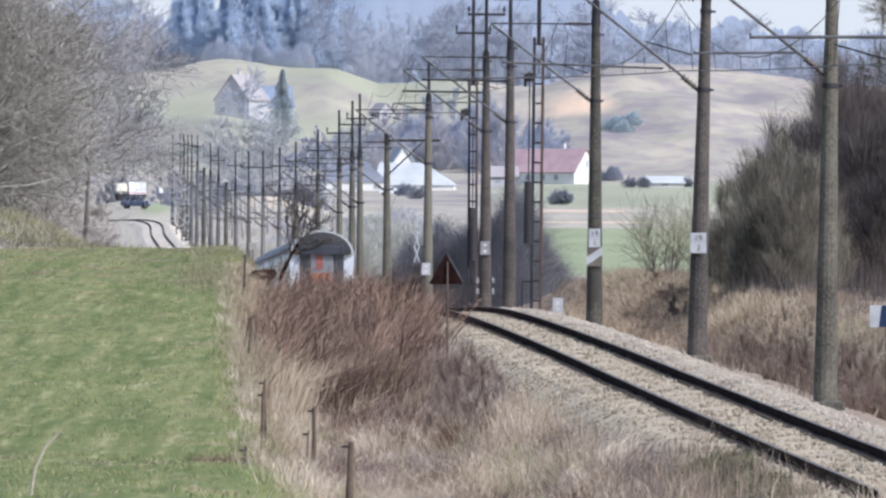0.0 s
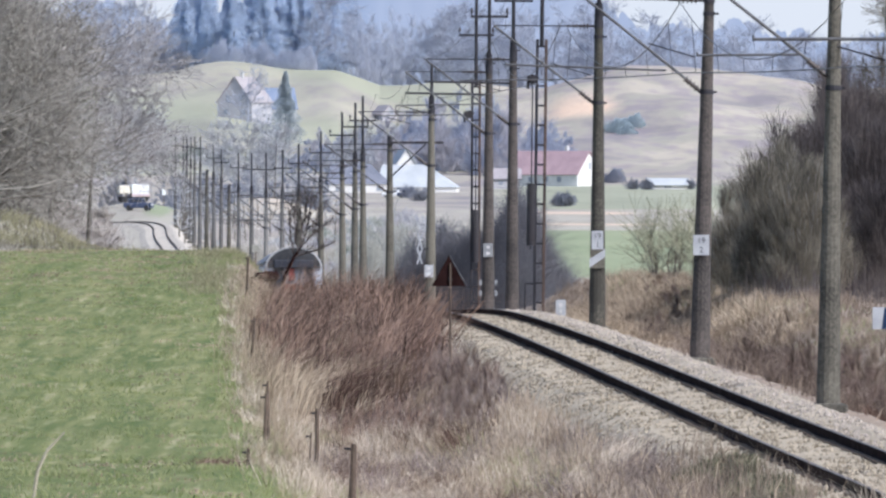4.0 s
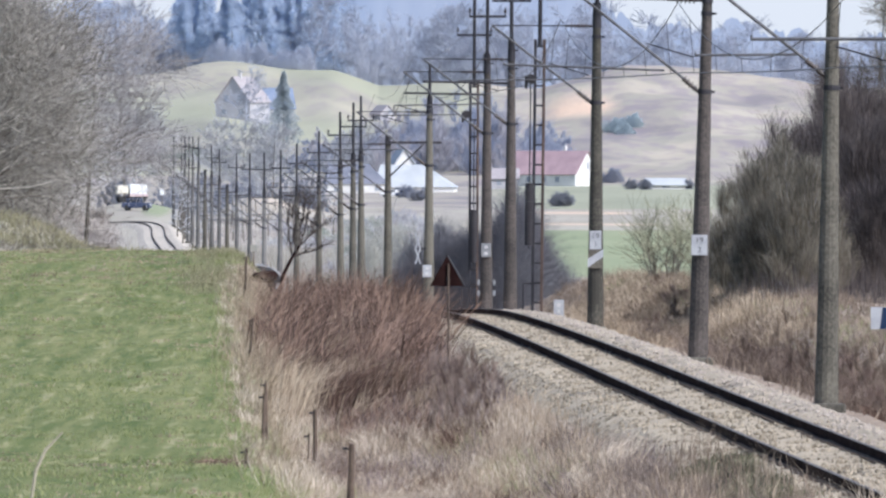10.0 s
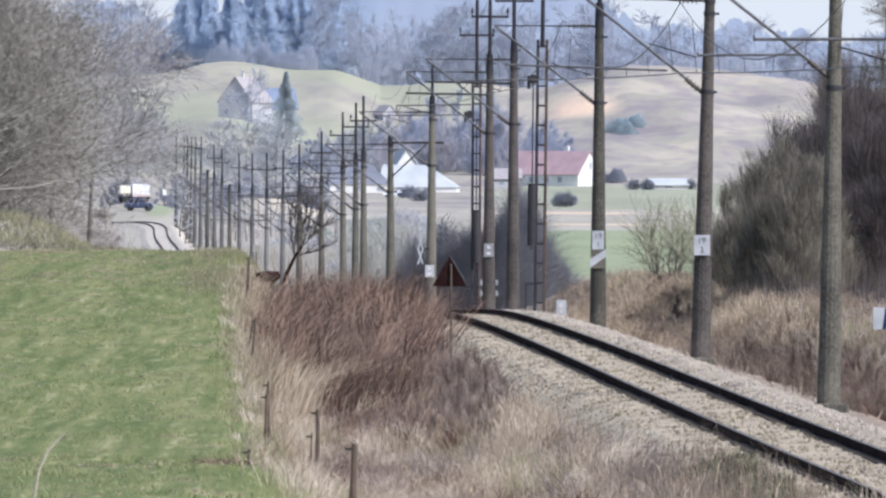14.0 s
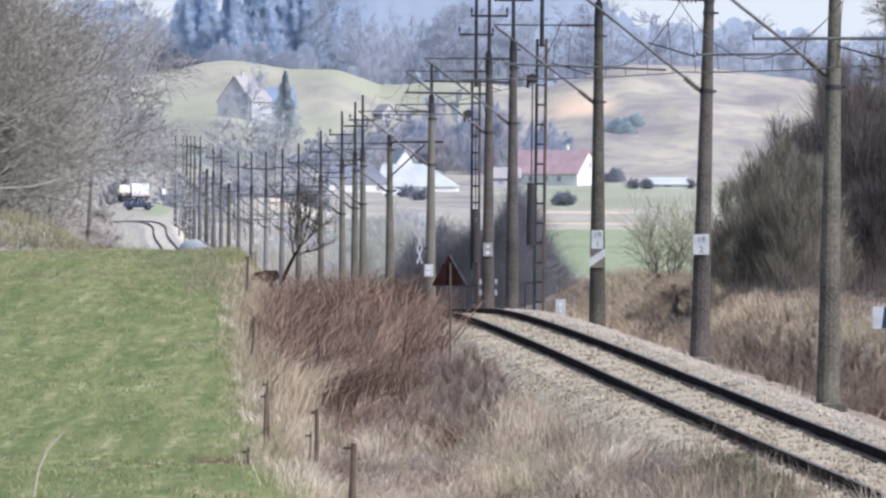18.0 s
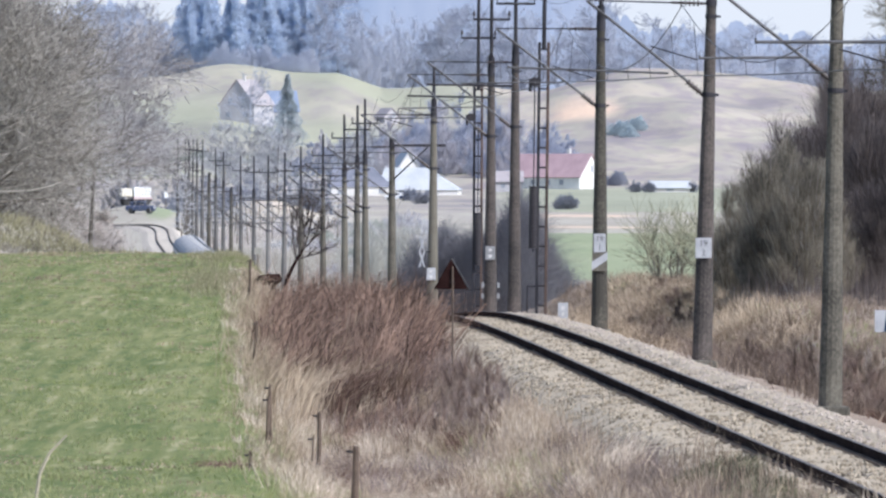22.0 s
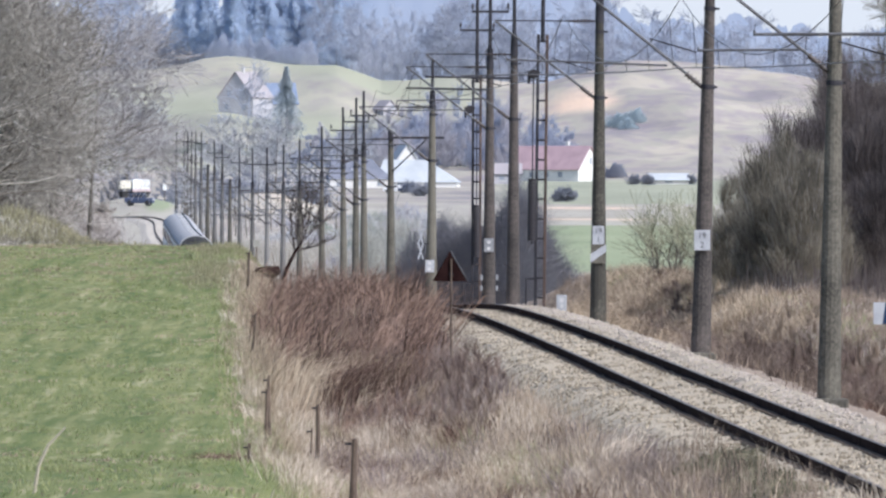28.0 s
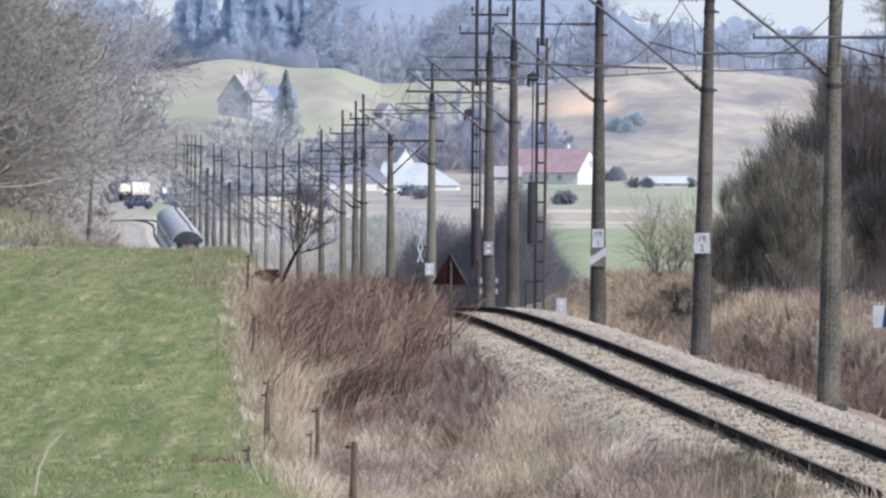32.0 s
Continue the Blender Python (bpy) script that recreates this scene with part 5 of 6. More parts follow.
def limb_mesh(name, segs, material, parent, sides=3, thin=0.0):
    a = np.array([s[0] for s in segs], float)
    b = np.array([s[1] for s in segs], float)
    r0 = np.maximum(np.array([s[2] for s in segs]), thin)
    r1 = np.maximum(np.array([s[3] for s in segs]), thin)
    d = b - a
    d /= np.linalg.norm(d, axis=1)[:, None] + 1e-9
    up = np.where(np.abs(d[:, 2:3]) > 0.9, np.array([[1.0, 0, 0]]), np.array([[0, 0, 1.0]]))
    u = np.cross(d, up)
    u /= np.linalg.norm(u, axis=1)[:, None] + 1e-9
    v = np.cross(d, u)
    rings = []
    for p, r in ((a, r0), (b, r1)):
        for k in range(sides):
            t = 2 * math.pi * k / sides
            rings.append(p + (u * math.cos(t) + v * math.sin(t)) * r[:, None])
    verts = np.stack(rings, 1).reshape(-1, 3)
    base = 2 * sides * np.arange(len(a))
    faces = []
    for k in range(sides):
        j = (k + 1) % sides
        faces.append(np.stack([base + k, base + j, base + sides + j, base + sides + k], -1))
    ob = mesh_ob(name, verts.tolist(), np.concatenate(faces).tolist(), material, parent)
    shade(ob, 0.5)
    return ob


def bare_shrub(seed, height, stems, fan, depth, mat, name="shrub", label="dense leafless shrub", split=2, thin=0.006, wander=0.12, droop=0.0, category="shrub", group=""):
    rng = random.Random(seed)
    e = thing(name, Matrix.Identity(4), label, category, group)
    trunk, twigs = [], []
    for _ in range(stems):
        segs = []
        a = rng.uniform(0, 6.283)
        out = rng.uniform(0.05, fan)
        d = Vector((math.cos(a) * out, math.sin(a) * out, 1)).normalized()
        p = Vector((math.cos(a) * out * height * 0.12, math.sin(a) * out * height * 0.12, -0.2))
        grow(rng, segs, p, d, height * rng.uniform(0.42, 0.58), 0.012 * height * rng.uniform(0.7, 1.1), depth, wander, split, droop)
        trunk += [s for s in segs if s[2] > 0.004 * height]
        twigs += [s for s in segs if s[2] <= 0.004 * height]
    limb_mesh("trunk", trunk or segs[:3], M_BARK, e, 5)
    limb_mesh("crown", twigs, mat, e, 3, thin)
    return e


def bare_tree(seed, height, mat, name="bare_tree", label="leafless tree", thin=0.008, droop=0.0, trunk_share=0.35, limbs=13, depth=3, reach=0.3, group="", bark=None):
    rng = random.Random(seed)
    e = thing(name, Matrix.Identity(4), label, "tree", group)
    trunk, twigs = [], []
    p, r, d = Vector((0, 0, -0.3)), height * 0.014, Vector((rng.gauss(0, 0.05), rng.gauss(0, 0.05), 1)).normalized()
    n = 10
    for k in range(n):
        q = p + d * (height / n)
        trunk.append((p, q, r, r * 0.87))
        p, r = q, r * 0.87
        d = (d + Vector((rng.gauss(0, 0.05), rng.gauss(0, 0.05), 0.05))).normalized()
        if (k + 1) / n > trunk_share:
            for _ in range(max(1, int(limbs / (n * (1 - trunk_share))))):
                a = rng.uniform(0, 6.283)
                dd = Vector((math.cos(a), math.sin(a), rng.uniform(0.1, 0.9))).normalized()
                segs = []
                grow(rng, segs, p - d * rng.uniform(0, height / n), dd, height * reach * rng.uniform(0.7, 1.1) * (1.15 - 0.55 * k / n), r * 0.5, depth, 0.16, 2, droop)
                trunk += [s for s in segs if s[2] > height * 0.0028]
                twigs += [s for s in segs if s[2] <= height * 0.0028]
    limb_mesh("trunk", trunk, bark or M_BARK, e, 6)
    limb_mesh("crown", twigs, mat, e, 3, thin)
    return e


def dome(name, x, y, radius, height, n, mat, seed, label, width=(0.012, 0.03), sink=0.0, squash=1.6):
    """A rounded leafless bush: fine upright twigs filling a dome, on a few stems."""
    rng = np.random.default_rng(seed)
    e = thing(name, pose(x, y, zg(x, y) - sink), label, "bush")
    a, r = rng.uniform(0, 6.283, n), np.sqrt(rng.random(n)) * radius
    lump = 1 + 0.16 * np.sin(3 * a + seed) + 0.1 * np.sin(7 * a + 2 * seed)
    px, py = np.cos(a) * r * lump, np.sin(a) * r * squash
    top = height * np.sqrt(np.maximum(0.02, 1 - (r / radius) ** 2)) * rng.uniform(0.82, 1.04, n)
    top = top * (1 + 0.2 * np.sin(4.1 * px / radius + seed) + 0.1 * np.sin(9.0 * px / radius + 2.3 * seed))
    foot = top * rng.uniform(0.0, 0.85, n)
    length = np.minimum(top - foot, height * rng.uniform(0.15, 0.4, n))
    ob = blades("crown", px, py, foot + 0.05, length, rng.uniform(width[0], width[1], n), rng.normal(0, 0.45, n) + 0.3 * px / radius, rng.normal(0, 0.4, n), mat, seed, "", "")
    for key in ("label", "category", "kind"):
        if key in ob:
            del ob[key]
    ob.parent = e
    rr = random.Random(seed)
    for _ in range(7):
        t = rr.uniform(0, 6.283)
        d = rr.uniform(0.1, 0.45) * radius
        part("stem", rod((d * 0.3 * math.cos(t), d * 0.3 * math.sin(t), -0.4), (d * math.cos(t), d * math.sin(t), height * rr.uniform(0.5, 0.75)), 0.05, 0.02, 5), M_BARK, e)
    return e


def sprays(rng, rx, ry, height, count, per, reach, low=0.12, lumps=0.0):
    """Fans of fine twigs set through a dome: places, lengths, leans and one shade per fan."""
    a, r = rng.uniform(0, 6.283, count), np.sqrt(rng.random(count))
    px, py = np.cos(a) * r * rx, np.sin(a) * r * ry
    cap = height * np.sqrt(np.maximum(0.05, 1 - r ** 2)) * (1 + 0.16 * np.sin(3.1 * px / rx + lumps) + 0.1 * np.sin(7.7 * px / rx + 2 * lumps))
    foot = cap * (low + (0.86 - low) * rng.random(count) ** 0.8)
    size, ox, oy = height * rng.uniform(reach[0], reach[1], count), 0.36 * px / rx + rng.normal(0, 0.2, count), 0.36 * py / ry + rng.normal(0, 0.2, count)
    fan, pick = rng.random(count), np.repeat(np.arange(count), per)
    n = count * per
    return (px[pick] + rng.normal(0, 0.02 * height, n), py[pick] + rng.normal(0, 0.02 * height, n), foot[pick] + rng.normal(0, 0.01 * height, n),
            size[pick] * rng.uniform(0.4, 1.0, n), ox[pick] + rng.normal(0, 0.32, n), oy[pick] + rng.normal(0, 0.32, n), fan[pick], (px, py, foot))


def spray_bush(name, x, y, rx, ry, height, count, per, mat, seed, label, width=(0.005, 0.013), reach=(0.1, 0.26), stems=26, low=0.12, sink=0.0, group="", bark=None):
    """A leafless bush: bent stems from the foot, each ending in fans of fine twigs."""
    rng = np.random.default_rng(seed)
    e = thing(name, pose(x, y, zg(x, y) - sink), label, "bush", group)
    bx, by, bz, ln, lx, ly, fan, (px, py, pz) = sprays(rng, rx, ry, height, count, per, reach, low, seed)
    ob = blades("crown", bx, by, bz, ln, rng.uniform(width[0], width[1], len(bx)), lx, ly, mat, seed, "", "", tint=fan)
    for key in ("label", "category", "kind"):
        if key in ob:
            del ob[key]
    ob.parent = e
    segs = []
    for k in range(min(stems, count)):
        tip = Vector((px[k], py[k], pz[k] + 0.1 * height))
        p = Vector((px[k] * 0.35, py[k] * 0.35, -0.3))
        thick = height * rng.uniform(0.0028, 0.006)
        for f in (0.35, 0.7, 1.0):
            q = Vector((px[k] * (0.35 + 0.65 * f ** 1.6) + rng.normal(0, 0.03 * rx), py[k] * (0.35 + 0.65 * f ** 1.6), -0.3 + (tip.z + 0.3) * f))
            segs.append((p, q, thick * (1.15 - f * 0.7), thick * (1.0 - f * 0.7)))
            p = q
    limb_mesh("trunk", segs, bark or M_TWIG_HAZE, e, 4)
    return e


def crowns(name, places, count, per, mat, seed, label, width, reach=(0.12, 0.3), low=0.05):
    """A loose mass of leafless crowns as one wood; places are x, y, height, radius, sink."""
    rng = np.random.default_rng(seed)
    rows = [[] for _ in range(7)]
    for x, y, h, r, sink in places:
        got = sprays(rng, r, r * 1.3, h, count, per, reach, low, rng.uniform(0, 6))
        own = rng.random()
        for k, v in enumerate((got[0] + x, got[1] + y, got[2] + zg(x, y) - sink, got[3], got[4], got[5], 0.5 * got[6] + 0.5 * own)):
            rows[k].append(v)
    bx, by, bz, ln, lx, ly, fan = [np.concatenate(v) for v in rows]
    return blades(name, bx, by, bz, ln, rng.uniform(width[0], width[1], len(bx)), lx, ly, mat, seed, label, "wood", tint=fan)


def stand(e, x, y, turn=0.0, sink=0.0):
    e.matrix_basis = pose(x, y, zg(x, y) - sink, 0, 0, turn)
    return e


# thicket on the bank beside the masts: a paler olive row before tall mauve-brown shrubs
for k, (x, y, r, h, tone) in enumerate(((7.75, 424, 0.55, 2.5, 0), (8.35, 418, 0.8, 3.7, 0), (9.15, 414, 0.95, 4.5, 0), (9.95, 412, 1.0, 4.3, 0), (10.6, 416, 0.9, 3.7, 0), (8.9, 428, 0.9, 4.1, 0), (10.2, 430, 1.1, 4.6, 0),
                                        (10.7, 446, 1.15, 5.5, 1), (11.7, 440, 1.3, 5.9, 1), (12.7, 432, 1.3, 6.2, 1), (13.8, 440, 1.5, 6.9, 1), (12.2, 456, 1.5, 6.6, 1), (15.0, 446, 1.7, 7.2, 1), (13.2, 470, 1.8, 7.2, 1), (15.4, 470, 2.0, 7.6, 1), (11.6, 426, 1.0, 4.2, 1), (12.5, 418, 1.0, 4.4, 1))):
    spray_bush("thicket_shrub", x, y, r, r * 1.5, h, int(70 * r * h), 30, (M_TWIG_OLIVE, M_TWIG_DARK)[tone], 700 + k,
               ("dense leafless olive-grey shrub on the bank", "tall dense leafless mauve-brown shrub on the bank")[tone], group="thicket on the bank", width=(0.006, 0.018), stems=40, bark=(None, M_BARK)[tone])
bank_tree = bare_tree(24, 9.8, M_TWIG_OLIVE, label="slender leafless tree with pale olive twigs behind the thicket", thin=0.007, trunk_share=0.3, limbs=40, reach=0.2, depth=3, group="trees on the bank")
stand(bank_tree, 15.4, 500)
dry_grass("thicket_stems", 900, 402, 414, lambda y: y * 0 + 7.9, lambda y: y * 0 + 13.2, (0.5, 1.9), (0.007, 0.014), M_TWIG_DARK, 67, "grey-brown upright stems at the foot of the thicket", 150, 0.09, 0.0, 0.2)
small = bare_shrub(4, 2.6, 6, 0.5, 2, M_BUD, label="small thin leafless shrub on the bank", thin=0.006, split=3)
stand(small, 7.3, 470)
for x, y, a in ((8.1, 462, 120), (6.75, 474, 210)):
    copy_thing(small, pose(x, y, zg(x, y), 0, 0, a))
# low brown scrub round the mast feet
rb = random.Random(66)
for k in range(30):
    y = rb.uniform(296, 470)
    o = rb.uniform(4.0, 6.6) if k < 22 else rb.uniform(6.0, 9.0)
    x = float(track_x(y)) + o
    h = rb.uniform(0.5, 1.15) * (0.5 if y > 385 else 1.0)
    spray_bush("bank_scrub", x, y, h * rb.uniform(0.7, 1.1), h * 2, h, 26, 34, (M_STEM_BROWN, M_BRUSH, M_STRAW_BROWN)[k % 3], 800 + k, "low tangled brown scrub on the bank beside the masts", (0.006, 0.014), (0.25, 0.6), 8, 0.0, bark=M_STEM_BROWN)
# mauve bushes in the dip behind the crest
dip = bare_shrub(5, 5.0, 34, 0.6, 3, M_TWIG_DIP, label="rounded leafless mauve-brown bush in the dip", thin=0.009, group="bushes in the dip")
stand(dip, 1.2, 705, 0, 0.8)
for x, y, a in ((3.2, 720, 150),):
    copy_thing(dip, pose(x, y, zg(x, y) - (1.2 if x > 3 else 0.2 if x > -0.5 else 1.0), 0, 0, a))
dome("dip_bush", 2.0, 700, 3.6, 6.9, 32000, M_TWIG_DIP, 81, "rounded dense mauve-brown bush in the dip")
dome("dip_bush", 3.9, 722, 2.8, 4.9, 13000, M_TWIG_DIP, 82, "rounded dense mauve-brown bush in the dip")
dome("dip_bush", -0.5, 708, 2.7, 5.4, 14000, M_TWIG_DIP, 88, "rounded dense mauve-brown bush in the dip")
dome("dip_bush", -1.6, 715, 2.4, 4.5, 10000, M_TWIG_DIP, 83, "low dense mauve-brown bush in the dip")
dome("dip_bush", -2.9, 725, 2.3, 3.3, 6000, M_TWIG_DIP, 87, "low mauve-brown bush in the dip")
# hazy hedge beyond the dip
for k, (hx_d, hy_d, r_d, top_d) in enumerate(((-5.1, 930, 1.5, -3.5), (-3.5, 960, 1.9, -2.6), (-2.0, 940, 1.6, -3.1), (-4.3, 1000, 1.6, -3.0), (-6.6, 985, 1.6, -4.6))):
    dome("hedge_bush", hx_d, hy_d, r_d, top_d - zg(hx_d, hy_d), 1700, M_OLIVEHEDGE, 440 + k, "hazy olive-grey bush in the valley hedge", (0.02, 0.06))
# mauve brush between the canes and the ballast
for k, (x, y, r, h) in enumerate(((-0.2, 312, 0.55, 1.35), (0.35, 304, 0.5, 1.25), (0.6, 318, 0.5, 1.2), (0.0, 292, 0.45, 0.95), (0.75, 292, 0.4, 0.8), (0.9, 304, 0.4, 0.9))):
    spray_bush("brush", x, y, r, r * 2, h, 22, 30, M_BRUSH, 750 + k, "low leafless mauve-brown brush beside the ballast", (0.004, 0.01), (0.2, 0.5), 14, 0.02, bark=M_BRUSH)
# big trees on the bank behind the meadow
tree_a = bare_tree(21, 13, M_TWIG_GREEN, label="large leafless tree with pale lichened twigs", thin=0.009, trunk_share=0.2, limbs=60, reach=0.30, depth=3, group="trees on the bank")
tree_b = bare_tree(22, 12, M_TWIG_GREEN, label="large leafless tree with pale lichened twigs", thin=0.009, trunk_share=0.2, limbs=60, reach=0.30, depth=3, group="trees on the bank")
birch = bare_tree(23, 13, M_TWIG_HAZE, label="leafless birch with drooping reddish twigs", thin=0.01, droop=0.07, trunk_share=0.55, limbs=20, reach=0.27, depth=3, group="trees on the bank")
def long_limbs(tree, n, seed):
    """Long arching lichened limbs that stand out of the crown."""
    rng = random.Random(seed)
    for _ in range(n):
        a, z = rng.uniform(0, 6.283), rng.uniform(2.0, 9.0)
        p, d, r = Vector((0, 0, z)), Vector((math.cos(a), math.sin(a), rng.uniform(0.0, 0.9))).normalized(), rng.uniform(0.035, 0.055)
        segs = []
        for k in range(7):
            q = p + d * rng.uniform(0.5, 0.8)
            segs.append((p, q, r, r * 0.84))
            p, r = q, r * 0.84
            d = (d + Vector((rng.gauss(0, 0.2), rng.gauss(0, 0.2), rng.gauss(0, 0.16)))).normalized()
        limb_mesh("limb", segs, M_LICHEN, tree, 5)["label"] = "long pale lichened limb"


long_limbs(tree_a, 22, 5)
long_limbs(tree_b, 22, 6)
stand(tree_a, -20.9, 640)
stand(tree_b, -20.6, 655, 40)
stand(birch, -17.2, 690, 0)
for e, x, y, a in ((tree_a, -23.0, 660, 130), (tree_b, -22.3, 645, 220), (tree_b, -22.6, 690, 300), (birch, -18.4, 670, 90)):
    copy_thing(e, pose(x, y, zg(x, y), 0, 0, a))

# dense brush under the big trees
for k, (x, y, r, h) in enumerate(((-21.2, 668, 1.6, 3.8), (-19.9, 672, 1.5, 3.4), (-18.7, 676, 1.3, 2.8), (-20.5, 660, 1.4, 3.0), (-17.7, 684, 1.2, 2.4))):
    spray_bush("brush", x, y, r, r * 1.4, h, int(34 * r * h), 34, M_TWIG_OLIVE, 780 + k, "dense grey-olive leafless brush under the large trees", (0.008, 0.02))
# leaning sapling, stump and log in the ditch
sap = thing("leaning_sapling", pose(-5.55, 480, -3.7), "small leaning leafless tree above brown canes", "tree")
rng_sap, limbs_sap, twigs_sap = random.Random(31), [], []
bole = [Vector(v) for v in ((0.12, 0, -0.6), (0.30, 0, 0.31), (0.45, 0, 0.62), (0.59, 0, 0.90), (0.72, 0, 1.08), (0.83, 0, 1.26))]
for k, (a, c) in enumerate(zip(bole, bole[1:])):
    limbs_sap.append((a, c, 0.075 - 0.008 * k, 0.067 - 0.008 * k))
shoots = (((0.83, 1.26), (0.84, 1.85), (0.78, 2.5), (0.77, 2.95)), ((0.59, 0.90), (0.50, 1.4), (0.46, 1.9), (0.42, 2.45)), ((0.83, 1.26), (1.2, 1.62), (1.55, 1.9), (1.85, 2.15)),
          ((0.83, 1.26), (1.0, 1.75), (1.08, 2.2), (1.12, 2.7)), ((1.2, 1.62), (1.3, 2.0), (1.38, 2.35), (1.42, 2.6)), ((0.72, 1.08), (0.62, 1.6), (0.63, 2.1), (0.6, 2.7)),
          ((0.84, 1.85), (0.95, 2.2), (0.98, 2.5), (1.0, 2.85)), ((0.59, 0.90), (0.95, 1.05), (1.35, 1.12), (1.6, 1.3)))
for path in shoots:
    r = 0.034
    for a, c in zip(path, path[1:]):
        p, q = Vector((a[0], rng_sap.uniform(-0.1, 0.1), a[1])), Vector((c[0], rng_sap.uniform(-0.1, 0.1), c[1]))
        twigs_sap.append((p, q, r, r * 0.72))
        r *= 0.72
        for _ in range(6):
            w = (q - p).normalized() + Vector((rng_sap.gauss(0, 0.55), rng_sap.gauss(0, 0.3), rng_sap.gauss(0.25, 0.3)))
            grow(rng_sap, twigs_sap, p.lerp(q, rng_sap.random()), w.normalized(), rng_sap.uniform(0.25, 0.5), 0.012, 1, 0.14, 1, 0.0)
for piece in limbs_sap:
    limb_mesh("trunk_section", [piece], M_SIGNBACK, sap, 7)
limb_mesh("crown", twigs_sap, M_TWIG_DARK, sap, 3, 0.007)
log = thing("old_stump", pose(-5.46, 452, -3.24), "dark gnarled stump lying among brown canes", "stump")
bm = bmesh.new()
bmesh.ops.create_icosphere(bm, subdivisions=3, radius=0.28)
for v in bm.verts:
    v.co = Vector((v.co.x * 1.5, v.co.y, v.co.z * 0.62)) * (1 + 0.45 * noise.noise(v.co * 6))
part("burl", bm, M_SIGNBACK, log)
part("root", rod((-0.2, 0, 0), (-0.55, 0, -0.06), 0.1, 0.05), M_SIGNBACK, log)
part("prop", rod((0.1, 0, 0), (0.1, 0, -1.2), 0.07, 0.09), M_SIGNBACK, log)

# small square board on a thin post beyond the meadow
small_board = thing("small_board", pose(-7.25, 560, zg(-7.25, 560)), "small weathered grey-green board on a thin post", "sign")
hs = -2.93 - zg(-7.25, 560)
part("panel", box(0, 0, hs, 0.27, 0.02, 0.25, 0.005), M_OLIVEHEDGE, small_board)
part("post", rod((0, 0.04, -0.3), (0, 0.04, hs + 0.1), 0.022), M_POST, small_board)

# dark bramble at the foot of the ballast
dry_grass("bramble", 4200, 219, 240, lambda y: track_x(y) - 2.5, lambda y: track_x(y) - 1.55, (0.08, 0.3), (0.012, 0.03), M_BRAMBLE, 27, "dark green and brown bramble at the ballast edge", 60, 0.5, 0.0, 0.16)

dry_grass("shoulder_weeds", 5000, 200, 262, lambda y: track_x(y) - 3.5, lambda y: track_x(y) - 2.1, (0.1, 0.35), (0.006, 0.016), M_TWIG_PURPLE, 42, "greyish withered weeds creeping over the ballast edge", 40, 0.4, 0.0, 0.2, 12)

dry_grass("dry_stalks", 2200, 208, 246, lambda y: track_x(y) - 3.9, lambda y: track_x(y) - 1.6, (0.35, 0.95), (0.005, 0.012), M_STRAW_BROWN, 45, "thin greyish dead stalks creeping up the ballast", 420, 0.12, 0.0, 0.12)
# bent pale stalk in the near meadow
stalk = thing("bent_stalk", pose(-5.35, 190, zg(-5.35, 190)), "single bent pale dry stalk in the meadow", "plant")
limb_mesh("stem", [(Vector((0, 0, -0.1)), Vector((0.07, 0, 0.35)), 0.03, 0.026), (Vector((0.07, 0, 0.35)), Vector((0.2, 0, 0.62)), 0.026, 0.022), (Vector((0.2, 0, 0.62)), Vector((0.42, 0, 0.85)), 0.022, 0.014)], M_STALK, stalk, 6)

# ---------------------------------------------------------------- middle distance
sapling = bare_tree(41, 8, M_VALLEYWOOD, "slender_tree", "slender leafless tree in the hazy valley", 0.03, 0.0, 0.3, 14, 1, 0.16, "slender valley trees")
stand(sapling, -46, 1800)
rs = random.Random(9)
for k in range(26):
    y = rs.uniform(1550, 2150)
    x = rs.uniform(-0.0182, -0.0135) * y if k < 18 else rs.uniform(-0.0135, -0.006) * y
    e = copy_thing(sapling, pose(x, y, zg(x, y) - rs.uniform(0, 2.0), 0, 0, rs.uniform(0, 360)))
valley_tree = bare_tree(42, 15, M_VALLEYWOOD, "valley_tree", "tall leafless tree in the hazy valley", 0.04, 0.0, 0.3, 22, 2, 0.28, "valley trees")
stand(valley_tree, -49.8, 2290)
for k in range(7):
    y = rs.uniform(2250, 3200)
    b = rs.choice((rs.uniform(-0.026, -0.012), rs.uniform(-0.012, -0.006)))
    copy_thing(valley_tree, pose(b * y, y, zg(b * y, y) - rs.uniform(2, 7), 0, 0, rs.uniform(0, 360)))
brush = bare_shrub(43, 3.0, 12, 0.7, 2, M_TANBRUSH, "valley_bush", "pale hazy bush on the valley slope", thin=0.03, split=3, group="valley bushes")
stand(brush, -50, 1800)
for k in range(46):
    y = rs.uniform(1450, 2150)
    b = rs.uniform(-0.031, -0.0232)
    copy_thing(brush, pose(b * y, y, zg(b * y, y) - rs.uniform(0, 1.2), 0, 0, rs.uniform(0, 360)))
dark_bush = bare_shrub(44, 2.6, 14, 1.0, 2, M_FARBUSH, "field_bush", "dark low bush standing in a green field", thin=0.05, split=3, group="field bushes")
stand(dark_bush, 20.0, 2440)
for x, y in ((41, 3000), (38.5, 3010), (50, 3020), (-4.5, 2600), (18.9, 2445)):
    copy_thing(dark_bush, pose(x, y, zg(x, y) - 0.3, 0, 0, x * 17))


